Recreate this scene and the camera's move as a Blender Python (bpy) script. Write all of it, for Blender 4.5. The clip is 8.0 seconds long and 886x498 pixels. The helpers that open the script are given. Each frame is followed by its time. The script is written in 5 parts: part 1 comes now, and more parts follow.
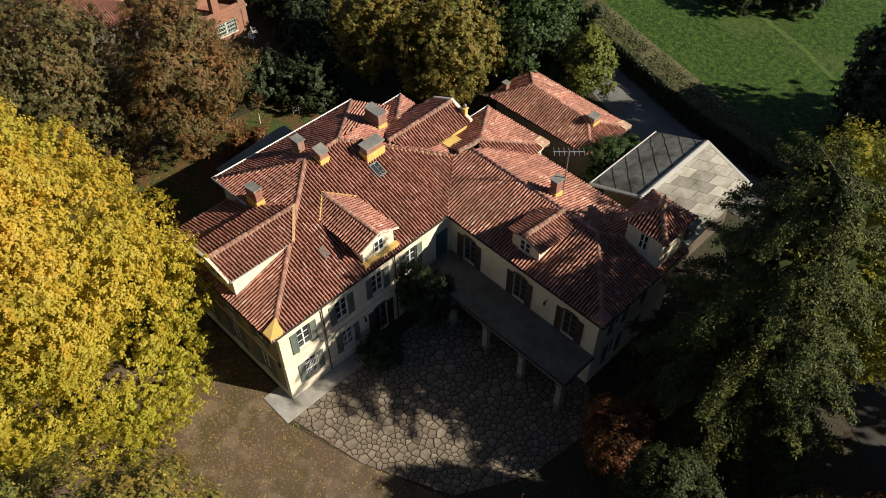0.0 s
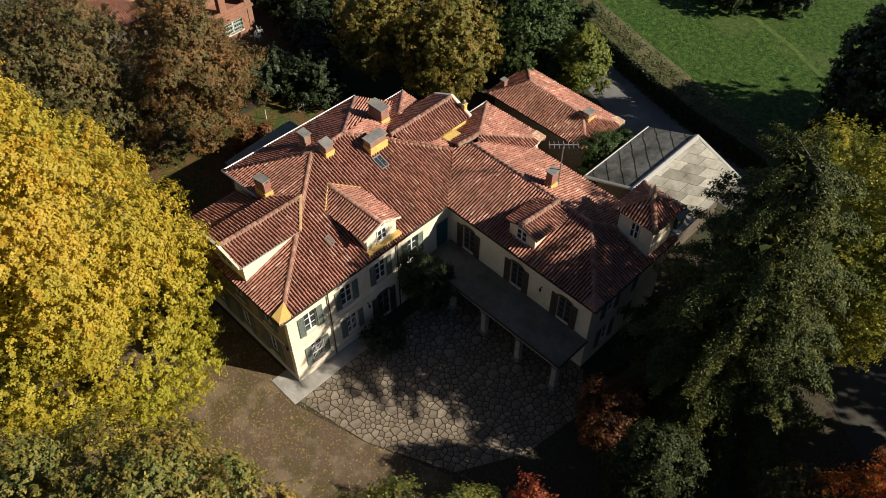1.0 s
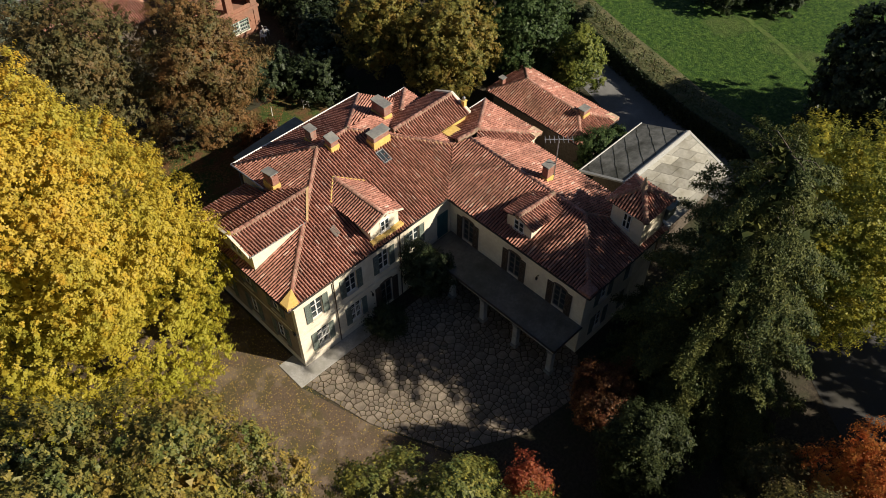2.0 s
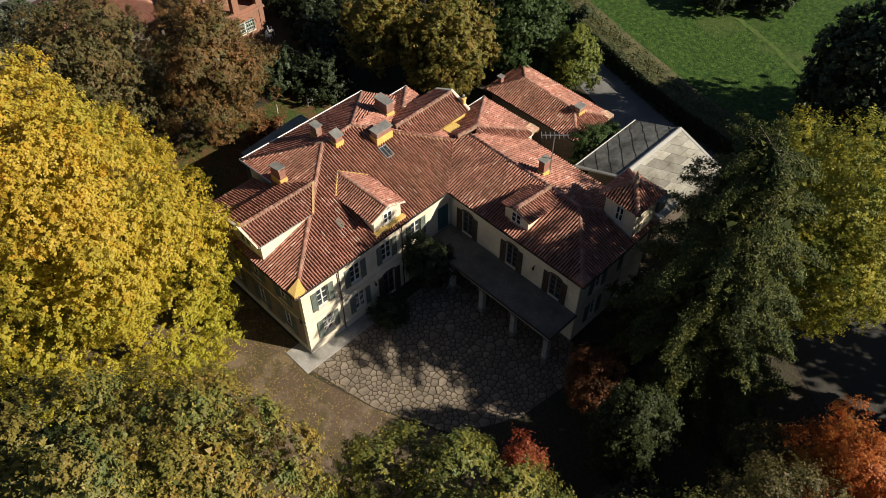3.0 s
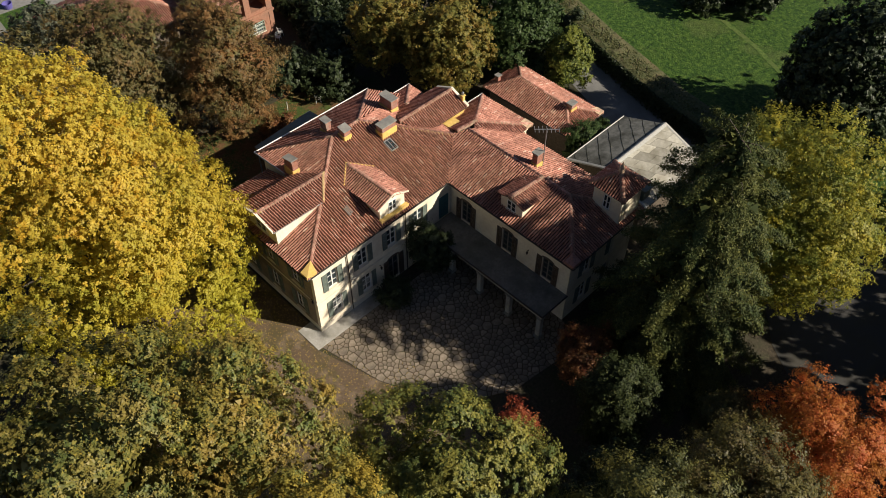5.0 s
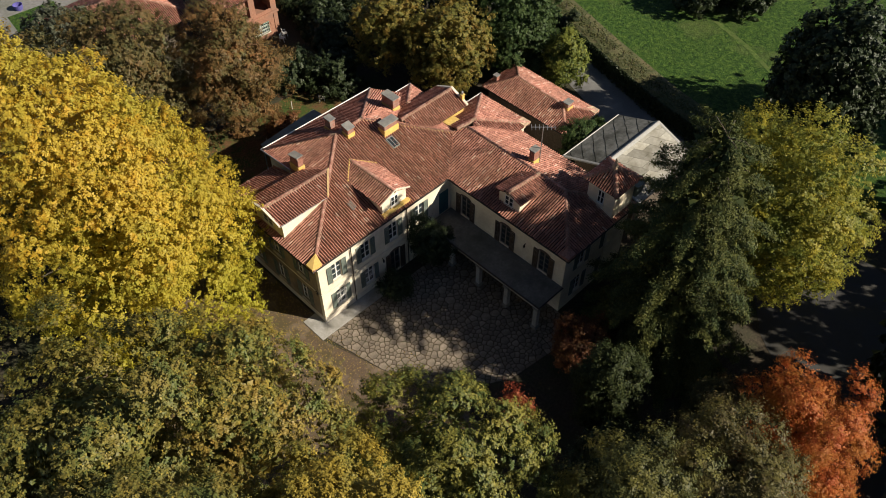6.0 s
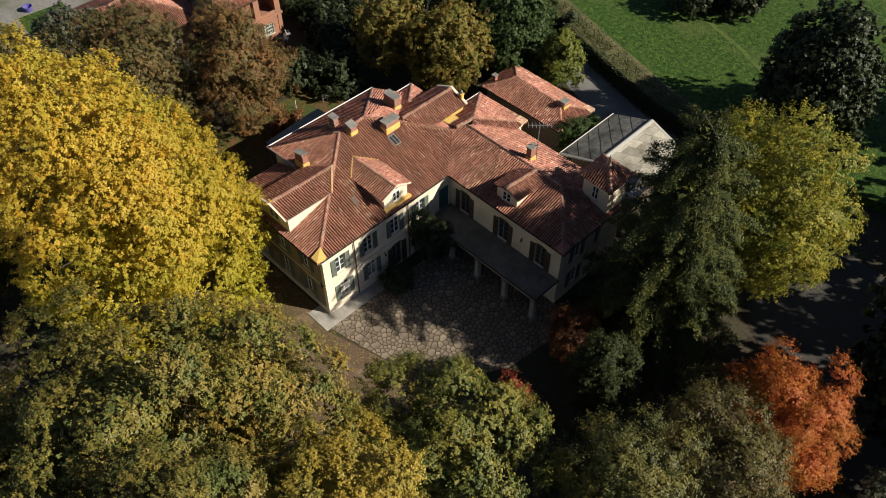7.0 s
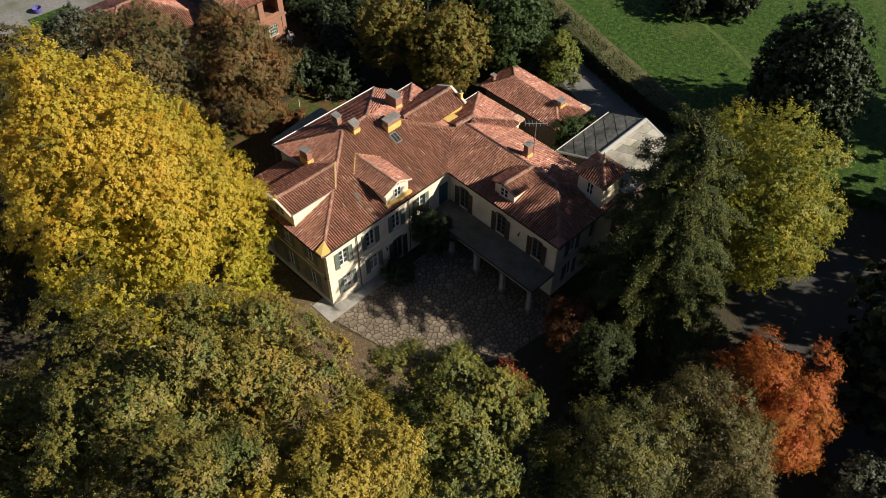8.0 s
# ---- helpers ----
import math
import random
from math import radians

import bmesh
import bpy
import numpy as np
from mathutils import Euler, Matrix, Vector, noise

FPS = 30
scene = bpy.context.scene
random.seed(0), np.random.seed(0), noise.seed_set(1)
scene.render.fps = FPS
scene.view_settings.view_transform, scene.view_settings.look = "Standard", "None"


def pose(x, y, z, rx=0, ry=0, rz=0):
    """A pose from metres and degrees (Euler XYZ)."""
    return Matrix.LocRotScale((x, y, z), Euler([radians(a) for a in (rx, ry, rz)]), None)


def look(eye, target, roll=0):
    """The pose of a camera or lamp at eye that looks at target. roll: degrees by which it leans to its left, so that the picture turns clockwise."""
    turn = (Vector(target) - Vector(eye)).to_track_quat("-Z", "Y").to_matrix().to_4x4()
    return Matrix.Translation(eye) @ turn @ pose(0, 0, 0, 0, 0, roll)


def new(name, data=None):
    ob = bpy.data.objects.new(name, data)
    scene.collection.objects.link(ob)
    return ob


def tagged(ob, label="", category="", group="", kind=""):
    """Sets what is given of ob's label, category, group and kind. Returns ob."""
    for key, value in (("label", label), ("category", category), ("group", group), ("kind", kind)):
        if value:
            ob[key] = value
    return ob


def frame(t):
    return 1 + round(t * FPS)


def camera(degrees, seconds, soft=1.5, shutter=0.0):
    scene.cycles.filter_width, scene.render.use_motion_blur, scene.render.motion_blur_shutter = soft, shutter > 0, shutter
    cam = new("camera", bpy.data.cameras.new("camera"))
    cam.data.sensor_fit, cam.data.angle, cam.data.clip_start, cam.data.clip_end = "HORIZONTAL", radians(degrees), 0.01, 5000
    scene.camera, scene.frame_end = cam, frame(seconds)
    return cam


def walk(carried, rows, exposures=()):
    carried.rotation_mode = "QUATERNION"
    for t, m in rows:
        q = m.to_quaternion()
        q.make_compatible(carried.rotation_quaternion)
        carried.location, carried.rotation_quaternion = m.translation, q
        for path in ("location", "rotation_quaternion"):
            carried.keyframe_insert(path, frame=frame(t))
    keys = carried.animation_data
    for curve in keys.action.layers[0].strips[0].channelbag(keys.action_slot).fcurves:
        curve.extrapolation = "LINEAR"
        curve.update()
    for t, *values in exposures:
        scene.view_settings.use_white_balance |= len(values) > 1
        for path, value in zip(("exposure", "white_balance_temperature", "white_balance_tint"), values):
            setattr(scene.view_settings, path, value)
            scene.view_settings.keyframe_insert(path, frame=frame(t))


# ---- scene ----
cam = camera(57.0, 8.0, 0.35)
PITCH, ROLL, YAW = -48.732, 0.0, -44.809
ROWS = [
    (0.0, -11.925, -25.088, 43.839),
    (1.0, -13.372, -26.517, 45.085),
    (2.0, -14.785, -27.903, 46.366),
    (3.0, -16.167, -29.254, 47.677),
    (4.0, -17.520, -30.579, 49.008),
    (5.0, -18.847, -31.885, 50.353),
    (6.0, -20.150, -33.181, 51.704),
    (7.0, -21.432, -34.475, 53.053),
    (8.0, -22.696, -35.774, 54.393),
]
walk(cam, [(t, pose(x, y, z, 90 + PITCH, ROLL, YAW)) for t, x, y, z in ROWS])

# ---- light ----
SUN_DIR = Vector((0.52, -0.854, 0.0)).normalized() * math.cos(radians(32)) + Vector((0, 0, math.sin(radians(32))))
world = bpy.data.worlds.new("sky")
scene.world = world
world.use_nodes = True
_wn = world.node_tree
_sky = _wn.nodes.new("ShaderNodeTexSky")
_sky.sky_type, _sky.sun_disc = "NISHITA", False
_sky.sun_elevation, _sky.sun_rotation = radians(32), math.atan2(SUN_DIR.x, SUN_DIR.y)
_sky.air_density, _sky.dust_density, _sky.ozone_density, _sky.altitude = 0.55, 0.3, 0.6, 400
_wn.links.new(_sky.outputs[0], _wn.nodes["Background"].inputs[0])
_wn.nodes["Background"].inputs[1].default_value = 0.05
sun = new("sun", bpy.data.lights.new("sun", "SUN"))
sun.data.energy, sun.data.angle, sun.data.color = 5.0, radians(0.5), (1.0, 0.9, 0.75)
sun.matrix_world = look(SUN_DIR * 120, (0, 0, 0))
scene.view_settings.exposure = 0.63

# ---- materials ----


def material(name, rough=0.8, metal=0.0):
    m = bpy.data.materials.new(name)
    m.use_nodes = True
    nt = m.node_tree
    b = nt.nodes["Principled BSDF"]
    b.inputs["Roughness"].default_value, b.inputs["Metallic"].default_value = rough, metal
    b.inputs["Specular IOR Level"].default_value = 0.3
    return m, nt, b


def ramp(nt, source, stops):
    r = nt.nodes.new("ShaderNodeValToRGB")
    r.color_ramp.elements[0].position, r.color_ramp.elements[0].color = stops[0][0], (*stops[0][1], 1)
    r.color_ramp.elements[1].position, r.color_ramp.elements[1].color = stops[-1][0], (*stops[-1][1], 1)
    for p, c in stops[1:-1]:
        r.color_ramp.elements.new(p).color = (*c, 1)
    nt.links.new(source, r.inputs[0])
    return r.outputs[0]


def noise_tex(nt, scale, detail=4.0, rough=0.6):
    c = nt.nodes.new("ShaderNodeTexCoord")
    n = nt.nodes.new("ShaderNodeTexNoise")
    n.inputs["Scale"].default_value, n.inputs["Detail"].default_value, n.inputs["Roughness"].default_value = scale, detail, rough
    nt.links.new(c.outputs["Object"], n.inputs["Vector"])
    return n.outputs[0]


def mixc(nt, fac, a, b, mode="MIX"):
    m = nt.nodes.new("ShaderNodeMix")
    m.data_type, m.blend_type = "RGBA", mode
    for v, i in ((fac, 0), (a, 6), (b, 7)):
        if hasattr(v, "links"):
            nt.links.new(v, m.inputs[i])
        else:
            m.inputs[i].default_value = v if i == 0 else (*v, 1)
    return m.outputs[2]


def bump(nt, b, height, strength, dist):
    n = nt.nodes.new("ShaderNodeBump")
    n.inputs["Strength"].default_value, n.inputs["Distance"].default_value = strength, dist
    nt.links.new(height, n.inputs["Height"])
    nt.links.new(n.outputs[0], b.inputs["Normal"])


def surface(name, dark, light, fine, big, stain=None, rough=0.85, relief=0.01, metal=0.0, island=0.0, piece=0.0):
    """Two colours mixed by a fine noise, stained by a large one, with relief."""
    m, nt, b = material(name, rough, metal)
    fn, bn = noise_tex(nt, fine), noise_tex(nt, big, 5.0)
    col = ramp(nt, fn, [(0.3, dark), (0.7, light)])
    if stain:
        col = mixc(nt, ramp(nt, bn, [(0.45, (0, 0, 0)), (0.68, (1, 1, 1))]), col, stain)
    if island:
        g = nt.nodes.new("ShaderNodeNewGeometry")
        v = ramp(nt, g.outputs["Random Per Island"], [(0.0, (1 - island,) * 3), (1.0, (1 + island * 0.6,) * 3)])
        col = mixc(nt, 1.0, col, v, "MULTIPLY")
    if piece:
        o = nt.nodes.new("ShaderNodeObjectInfo")
        v = ramp(nt, o.outputs["Random"], [(0.0, (1 - piece,) * 3), (1.0, (1 + piece * 0.6,) * 3)])
        col = mixc(nt, 1.0, col, v, "MULTIPLY")
    nt.links.new(col, b.inputs["Base Color"])
    bump(nt, b, fn, 0.6, relief)
    return m


def tile_material(name, stops, lichen):
    """Fired clay: each tile its own shade, with darker weathering and grey lichen."""
    m, nt, b = material(name, 0.82)
    g = nt.nodes.new("ShaderNodeNewGeometry")
    col = ramp(nt, g.outputs["Random Per Island"], stops)
    big = noise_tex(nt, 0.45, 5.0)
    col = mixc(nt, ramp(nt, big, [(0.42, (0, 0, 0)), (0.72, (0.8, 0.8, 0.8))]), col, lichen)
    fine = noise_tex(nt, 9.0, 5.0)
    col = mixc(nt, 1.0, col, ramp(nt, fine, [(0.3, (0.55, 0.52, 0.5)), (0.6, (1.1, 1.1, 1.1))]), "MULTIPLY")
    nt.links.new(col, b.inputs["Base Color"])
    bump(nt, b, fine, 0.5, 0.01)
    return m


def leaf_material(name, stops, patch, glow=0.42, patch2=None, broad=0.35, gloss=0.25, low=None):
    """Thin leaves: each spray its own shade, patches of another over the crown, some light let through."""
    m, nt, b = material(name, 0.5)
    g = nt.nodes.new("ShaderNodeNewGeometry")
    col = ramp(nt, g.outputs["Random Per Island"], stops)
    big = noise_tex(nt, broad, 3.0)
    col = mixc(nt, ramp(nt, big, [(0.45, (0, 0, 0)), (0.65, (0.75, 0.75, 0.75))]), col, patch)
    if patch2:
        col = mixc(nt, ramp(nt, noise_tex(nt, 0.8, 4.0), [(0.5, (0, 0, 0)), (0.64, (0.8, 0.8, 0.8))]), col, patch2)
    if low:
        # the lower boughs have turned less: hue, height at which it starts and at which it is full
        sep = nt.nodes.new("ShaderNodeSeparateXYZ")
        nt.links.new(nt.nodes.new("ShaderNodeTexCoord").outputs["Object"], sep.inputs[0])
        mr = nt.nodes.new("ShaderNodeMapRange")
        for i, v in ((1, low[1]), (2, low[2]), (3, 0.0), (4, 0.6)):
            mr.inputs[i].default_value = v
        nt.links.new(sep.outputs[2], mr.inputs[0])
        col = mixc(nt, mr.outputs[0], col, low[0])
    nt.links.new(col, b.inputs["Base Color"])
    b.inputs["Specular IOR Level"].default_value = gloss
    t = nt.nodes.new("ShaderNodeBsdfTranslucent")
    nt.links.new(col, t.inputs[0])
    mx = nt.nodes.new("ShaderNodeMixShader")
    mx.inputs[0].default_value = glow
    nt.links.new(b.outputs[0], mx.inputs[1])
    nt.links.new(t.outputs[0], mx.inputs[2])
    nt.links.new(mx.outputs[0], nt.nodes["Material Output"].inputs[0])
    return m


CLAY = [(0.0, (0.28, 0.12, 0.087)), (0.35, (0.4, 0.178, 0.128)), (0.78, (0.475, 0.222, 0.163)), (0.95, (0.53, 0.275, 0.21)), (1.0, (0.62, 0.42, 0.335))]
M_TILE = tile_material("clay_tile", CLAY, (0.2, 0.098, 0.072))
M_RIDGE = tile_material("ridge_tile", [(0.0, (0.26, 0.115, 0.085)), (0.5, (0.38, 0.18, 0.135)), (1.0, (0.5, 0.29, 0.225))], (0.27, 0.165, 0.125))
M_BED = surface("ridge_mortar_bed", (0.2, 0.13, 0.09), (0.34, 0.235, 0.165), 8.0, 1.2, (0.16, 0.1, 0.07))
# Near-black so that the shadow between tile rows sits in the pan colour.
M_PAN_SHADE = surface("shade_dark_roof_pans", (0.032, 0.015, 0.011), (0.08, 0.034, 0.025), 6.0, 0.5, (0.04, 0.026, 0.02))
M_MORTAR = surface("mortar", (0.42, 0.3, 0.2), (0.6, 0.46, 0.3), 7.0, 1.2, (0.4, 0.28, 0.2))
M_OCHRE_BED = surface("ochre_mortar", (0.42, 0.29, 0.13), (0.58, 0.42, 0.21), 7.0, 1.2, (0.36, 0.24, 0.13))
M_PLASTER = surface("cream_plaster", (0.71, 0.63, 0.48), (0.82, 0.755, 0.6), 5.0, 0.6, (0.62, 0.54, 0.41), 0.9, 0.004)
# West wall only: about a third of the cream plaster's brightness.
M_UMBER = surface("brown_side_plaster", (0.22, 0.175, 0.125), (0.32, 0.26, 0.19), 4.0, 0.5, (0.16, 0.125, 0.09), 0.9, 0.006)
M_YELLOW = surface("ochre_plaster", (0.6, 0.4, 0.1), (0.72, 0.52, 0.17), 5.0, 0.8, (0.52, 0.34, 0.12), 0.9, 0.004)
M_TRIM = surface("pale_trim", (0.62, 0.56, 0.46), (0.74, 0.68, 0.56), 6.0, 0.8, (0.55, 0.48, 0.38), 0.85, 0.003)
M_SHUTTER = surface("green_grey_shutter_paint", (0.10, 0.13, 0.11), (0.16, 0.19, 0.165), 12.0, 1.5, (0.2, 0.22, 0.19), 0.6, 0.003)
M_BROWN_SHUTTER = surface("brown_shutter_paint", (0.07, 0.05, 0.035), (0.12, 0.085, 0.06), 12.0, 1.5, (0.1, 0.08, 0.06), 0.6, 0.003)
M_WHITE = surface("white_paint", (0.7, 0.69, 0.66), (0.8, 0.79, 0.76), 14.0, 2.0, (0.65, 0.63, 0.58), 0.5, 0.002)
M_ZINC = surface("zinc", (0.3, 0.31, 0.32), (0.45, 0.46, 0.47), 8.0, 1.5, (0.28, 0.28, 0.28), 0.45, 0.002, 0.7)
M_DARKMETAL = surface("dark_metal", (0.03, 0.03, 0.03), (0.06, 0.055, 0.05), 10.0, 2.0, (0.08, 0.05, 0.035), 0.55, 0.002, 0.5)
M_BRICK = surface("chimney_brick", (0.2, 0.085, 0.06), (0.38, 0.18, 0.13), 11.0, 1.5, (0.3, 0.22, 0.18), 0.9, 0.015)
M_STONE = surface("grey_stone_slab", (0.13, 0.13, 0.125), (0.21, 0.205, 0.195), 6.0, 1.2, (0.26, 0.25, 0.22), 0.85, 0.01)
M_CONCRETE = surface("concrete", (0.3, 0.29, 0.27), (0.42, 0.405, 0.375), 7.0, 0.7, (0.24, 0.23, 0.2), 0.9, 0.006)
M_TERRACE = surface("weathered_terrace", (0.12, 0.115, 0.1), (0.19, 0.18, 0.16), 5.0, 0.6, (0.09, 0.095, 0.075), 0.85, 0.006)
M_FLAG = surface("flagstone", (0.155, 0.125, 0.096), (0.25, 0.208, 0.162), 8.0, 1.3, (0.13, 0.108, 0.082), 0.85, 0.012, 0.0, 0.28, 0.28)
M_JOINT = surface("mossy_joint", (0.045, 0.032, 0.02), (0.1, 0.072, 0.042), 14.0, 1.5, (0.06, 0.06, 0.03), 0.95, 0.02)
M_GRAVEL, _nt, _b = material("leafy_gravel", 0.95)
_f = noise_tex(_nt, 24.0, 5.0)
_c = ramp(_nt, _f, [(0.3, (0.06, 0.04, 0.026)), (0.55, (0.125, 0.088, 0.058)), (0.75, (0.2, 0.15, 0.105))])
_c = mixc(_nt, ramp(_nt, noise_tex(_nt, 0.32, 6.0, 0.7), [(0.46, (0, 0, 0)), (0.54, (0.85, 0.85, 0.85))]), _c, (0.085, 0.068, 0.03))
_c = mixc(_nt, ramp(_nt, noise_tex(_nt, 0.55, 5.0, 0.65), [(0.5, (0, 0, 0)), (0.6, (0.7, 0.7, 0.7))]), _c, (0.2, 0.15, 0.108))
_nt.links.new(_c, _b.inputs["Base Color"])
bump(_nt, _b, _f, 0.7, 0.03)
M_EARTH = surface("dark_earth", (0.03, 0.024, 0.016), (0.075, 0.06, 0.04), 5.0, 0.25, (0.035, 0.045, 0.018), 0.95, 0.05)
M_LAWN, _nt, _b = material("lawn", 0.95)
_f = noise_tex(_nt, 1.9, 9.0, 0.82)
_c = ramp(_nt, _f, [(0.36, (0.005, 0.022, 0.002)), (0.5, (0.03, 0.076, 0.007)), (0.62, (0.092, 0.15, 0.02))])
_c = mixc(_nt, ramp(_nt, noise_tex(_nt, 0.7, 6.0, 0.7), [(0.5, (0, 0, 0)), (0.7, (0.6, 0.6, 0.6))]), _c, (0.052, 0.094, 0.012))
_c = mixc(_nt, ramp(_nt, noise_tex(_nt, 0.16, 5.0, 0.65), [(0.54, (0, 0, 0)), (0.66, (0.6, 0.6, 0.6))]), _c, (0.088, 0.112, 0.03))
_nt.links.new(_c, _b.inputs["Base Color"])
bump(_nt, _b, _f, 1.0, 0.25)
M_GARDEN, _nt, _b = material("grass_with_leaf_litter", 0.95)
_f = noise_tex(_nt, 6.0, 7.0, 0.75)
_c = ramp(_nt, _f, [(0.34, (0.012, 0.026, 0.005)), (0.52, (0.05, 0.08, 0.014)), (0.68, (0.1, 0.12, 0.03))])
_c = mixc(_nt, ramp(_nt, noise_tex(_nt, 0.3, 6.0, 0.7), [(0.44, (0, 0, 0)), (0.56, (0.9, 0.9, 0.9))]), _c, mixc(_nt, _f, (0.06, 0.025, 0.012), (0.2, 0.1, 0.045)))
_nt.links.new(_c, _b.inputs["Base Color"])
bump(_nt, _b, _f, 0.9, 0.1)
M_ASPHALT = surface("asphalt", (0.10, 0.1, 0.098), (0.17, 0.168, 0.16), 20.0, 0.5, (0.2, 0.195, 0.185), 0.9, 0.008)
M_BARK = surface("bark", (0.045, 0.035, 0.026), (0.12, 0.095, 0.07), 9.0, 1.5, (0.1, 0.1, 0.08), 0.95, 0.03)
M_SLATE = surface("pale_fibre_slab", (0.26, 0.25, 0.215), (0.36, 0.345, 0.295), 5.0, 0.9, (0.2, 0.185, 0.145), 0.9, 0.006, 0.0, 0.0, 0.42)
# Darker, streaked slab colour for the north slope and under the pale slabs.
M_DARKSLAB = surface("dark_fibre_slab", (0.1, 0.102, 0.092), (0.25, 0.25, 0.23), 1.6, 0.55, (0.055, 0.056, 0.046), 0.9, 0.006, 0.0, 0.0, 0.3)
M_TERRACOTTA = surface("terracotta_plaster", (0.25, 0.12, 0.078), (0.34, 0.175, 0.115), 5.0, 0.7, (0.24, 0.14, 0.1), 0.9, 0.004)
M_CANOPY = surface("grey_green_sheet", (0.14, 0.165, 0.15), (0.21, 0.235, 0.215), 6.0, 0.8, (0.12, 0.14, 0.125), 0.6, 0.004)
M_TEAL = surface("teal_paint", (0.03, 0.09, 0.1), (0.05, 0.13, 0.14), 10.0, 1.5, (0.04, 0.1, 0.1), 0.6, 0.003)
# Lane asphalt at a third: tree shade on the drive is in this colour.
M_DRIVE = surface("shade_dark_drive", (0.035, 0.034, 0.033), (0.065, 0.063, 0.06), 16.0, 0.4, (0.05, 0.046, 0.036), 0.9, 0.01)
# Brown wall with the shade under the eaves put into its darkness.
M_SHADEWALL = surface("shade_dark_brown_wall", (0.07, 0.055, 0.042), (0.14, 0.11, 0.085), 6.0, 0.8, (0.09, 0.075, 0.055), 0.9, 0.03)
# Near-black: the shaded band along the lane in colour; also the barn's seams.
M_SHADE_SEAM = surface("shade_black_wall_and_seams", (0.008, 0.011, 0.005), (0.03, 0.034, 0.016), 5.0, 0.9, (0.04, 0.035, 0.022), 0.95, 0.08)
M_STREET = surface("worn_paving", (0.16, 0.155, 0.15), (0.25, 0.245, 0.235), 3.0, 0.25, (0.12, 0.13, 0.09), 0.9, 0.01)
M_TRACK = surface("worn_grass", (0.03, 0.07, 0.009), (0.1, 0.145, 0.03), 3.0, 0.6, (0.075, 0.1, 0.025), 0.95, 0.08)
M_FLASH = surface("dull_pale_flashing", (0.26, 0.26, 0.25), (0.4, 0.4, 0.38), 6.0, 1.0, (0.34, 0.33, 0.3), 0.6, 0.004, 0.2)
M_LEAD = surface("weathered_lead", (0.1, 0.085, 0.072), (0.19, 0.16, 0.135), 7.0, 2.0, (0.14, 0.1, 0.08), 0.8, 0.01)
M_GRILLE = surface("pale_green_iron", (0.3, 0.42, 0.33), (0.42, 0.52, 0.42), 9.0, 2.0, (0.35, 0.35, 0.3), 0.6, 0.002)
M_GLASS, _nt, _b = material("window_glass", 0.06)
_b.inputs["Base Color"].default_value = (0.03, 0.04, 0.045, 1)
_b.inputs["Specular IOR Level"].default_value = 0.6
# Grey for pale frames in shade: the shade is put into the paint.
M_FRAME = surface("shade_grey_frame_paint", (0.17, 0.15, 0.125), (0.26, 0.235, 0.2), 12.0, 1.5, (0.15, 0.13, 0.11), 0.6, 0.003)
M_INSIDE = surface("dim_room", (0.05, 0.045, 0.04), (0.08, 0.07, 0.06), 3.0, 0.5)

# ---- mesh helpers ----


def mesh_of(name, verts, faces, mats, smooth=False):
    me = bpy.data.meshes.new(name)
    me.from_pydata([tuple(v) for v in verts], [], faces)
    for m in mats if isinstance(mats, (list, tuple)) else [mats]:
        me.materials.append(m)
    if smooth:
        me.shade_smooth()
    return me


def part(name, bm, mat, parent=None, label=""):
    """Links a bmesh, or a mesh, as one object under a thing or a part."""
    if isinstance(bm, bpy.types.Mesh):
        me = bm
    else:
        me = bpy.data.meshes.new(name)
        bm.normal_update()
        bm.to_mesh(me)
        bm.free()
        me.materials.append(mat)
    ob = new(name, me)
    if parent:
        ob.parent = parent
        ob.matrix_parent_inverse = Matrix()
    return tagged(ob, label)


def empty(name, label, category, group=""):
    return tagged(new(name), label, category, group)


def boxes(*specs, bevel=0.0):
    """A bmesh of boxes, each x0, y0, z0, x1, y1, z1 and an optional matrix."""
    bm = bmesh.new()
    for s in specs:
        x0, y0, z0, x1, y1, z1 = s[:6]
        m = Matrix.Translation(((x0 + x1) / 2, (y0 + y1) / 2, (z0 + z1) / 2)) @ Matrix.Diagonal((x1 - x0, y1 - y0, z1 - z0, 1))
        bmesh.ops.create_cube(bm, size=1, matrix=(s[6] @ m) if len(s) > 6 else m)
    if bevel:
        bmesh.ops.bevel(bm, geom=bm.edges[:], offset=bevel, segments=1, affect="EDGES")
    return bm


def tube(points, radii, sides=8, bm=None):
    """A tapered tube along points."""
    bm = bm or bmesh.new()
    rings = []
    for i, p in enumerate(points):
        p = Vector(p)
        d = (Vector(points[min(i + 1, len(points) - 1)]) - Vector(points[max(i - 1, 0)])).normalized()
        a = d.orthogonal().normalized()
        b = d.cross(a)
        r = radii[i] if isinstance(radii, (list, tuple)) else radii
        rings.append([bm.verts.new(p + (a * math.cos(2 * math.pi * k / sides) + b * math.sin(2 * math.pi * k / sides)) * r) for k in range(sides)])
    for q, s in zip(rings, rings[1:]):
        for k in range(sides):
            bm.faces.new((q[k], q[(k + 1) % sides], s[(k + 1) % sides], s[k]))
    bm.faces.new(rings[0][::-1])
    bm.faces.new(rings[-1])
    return bm


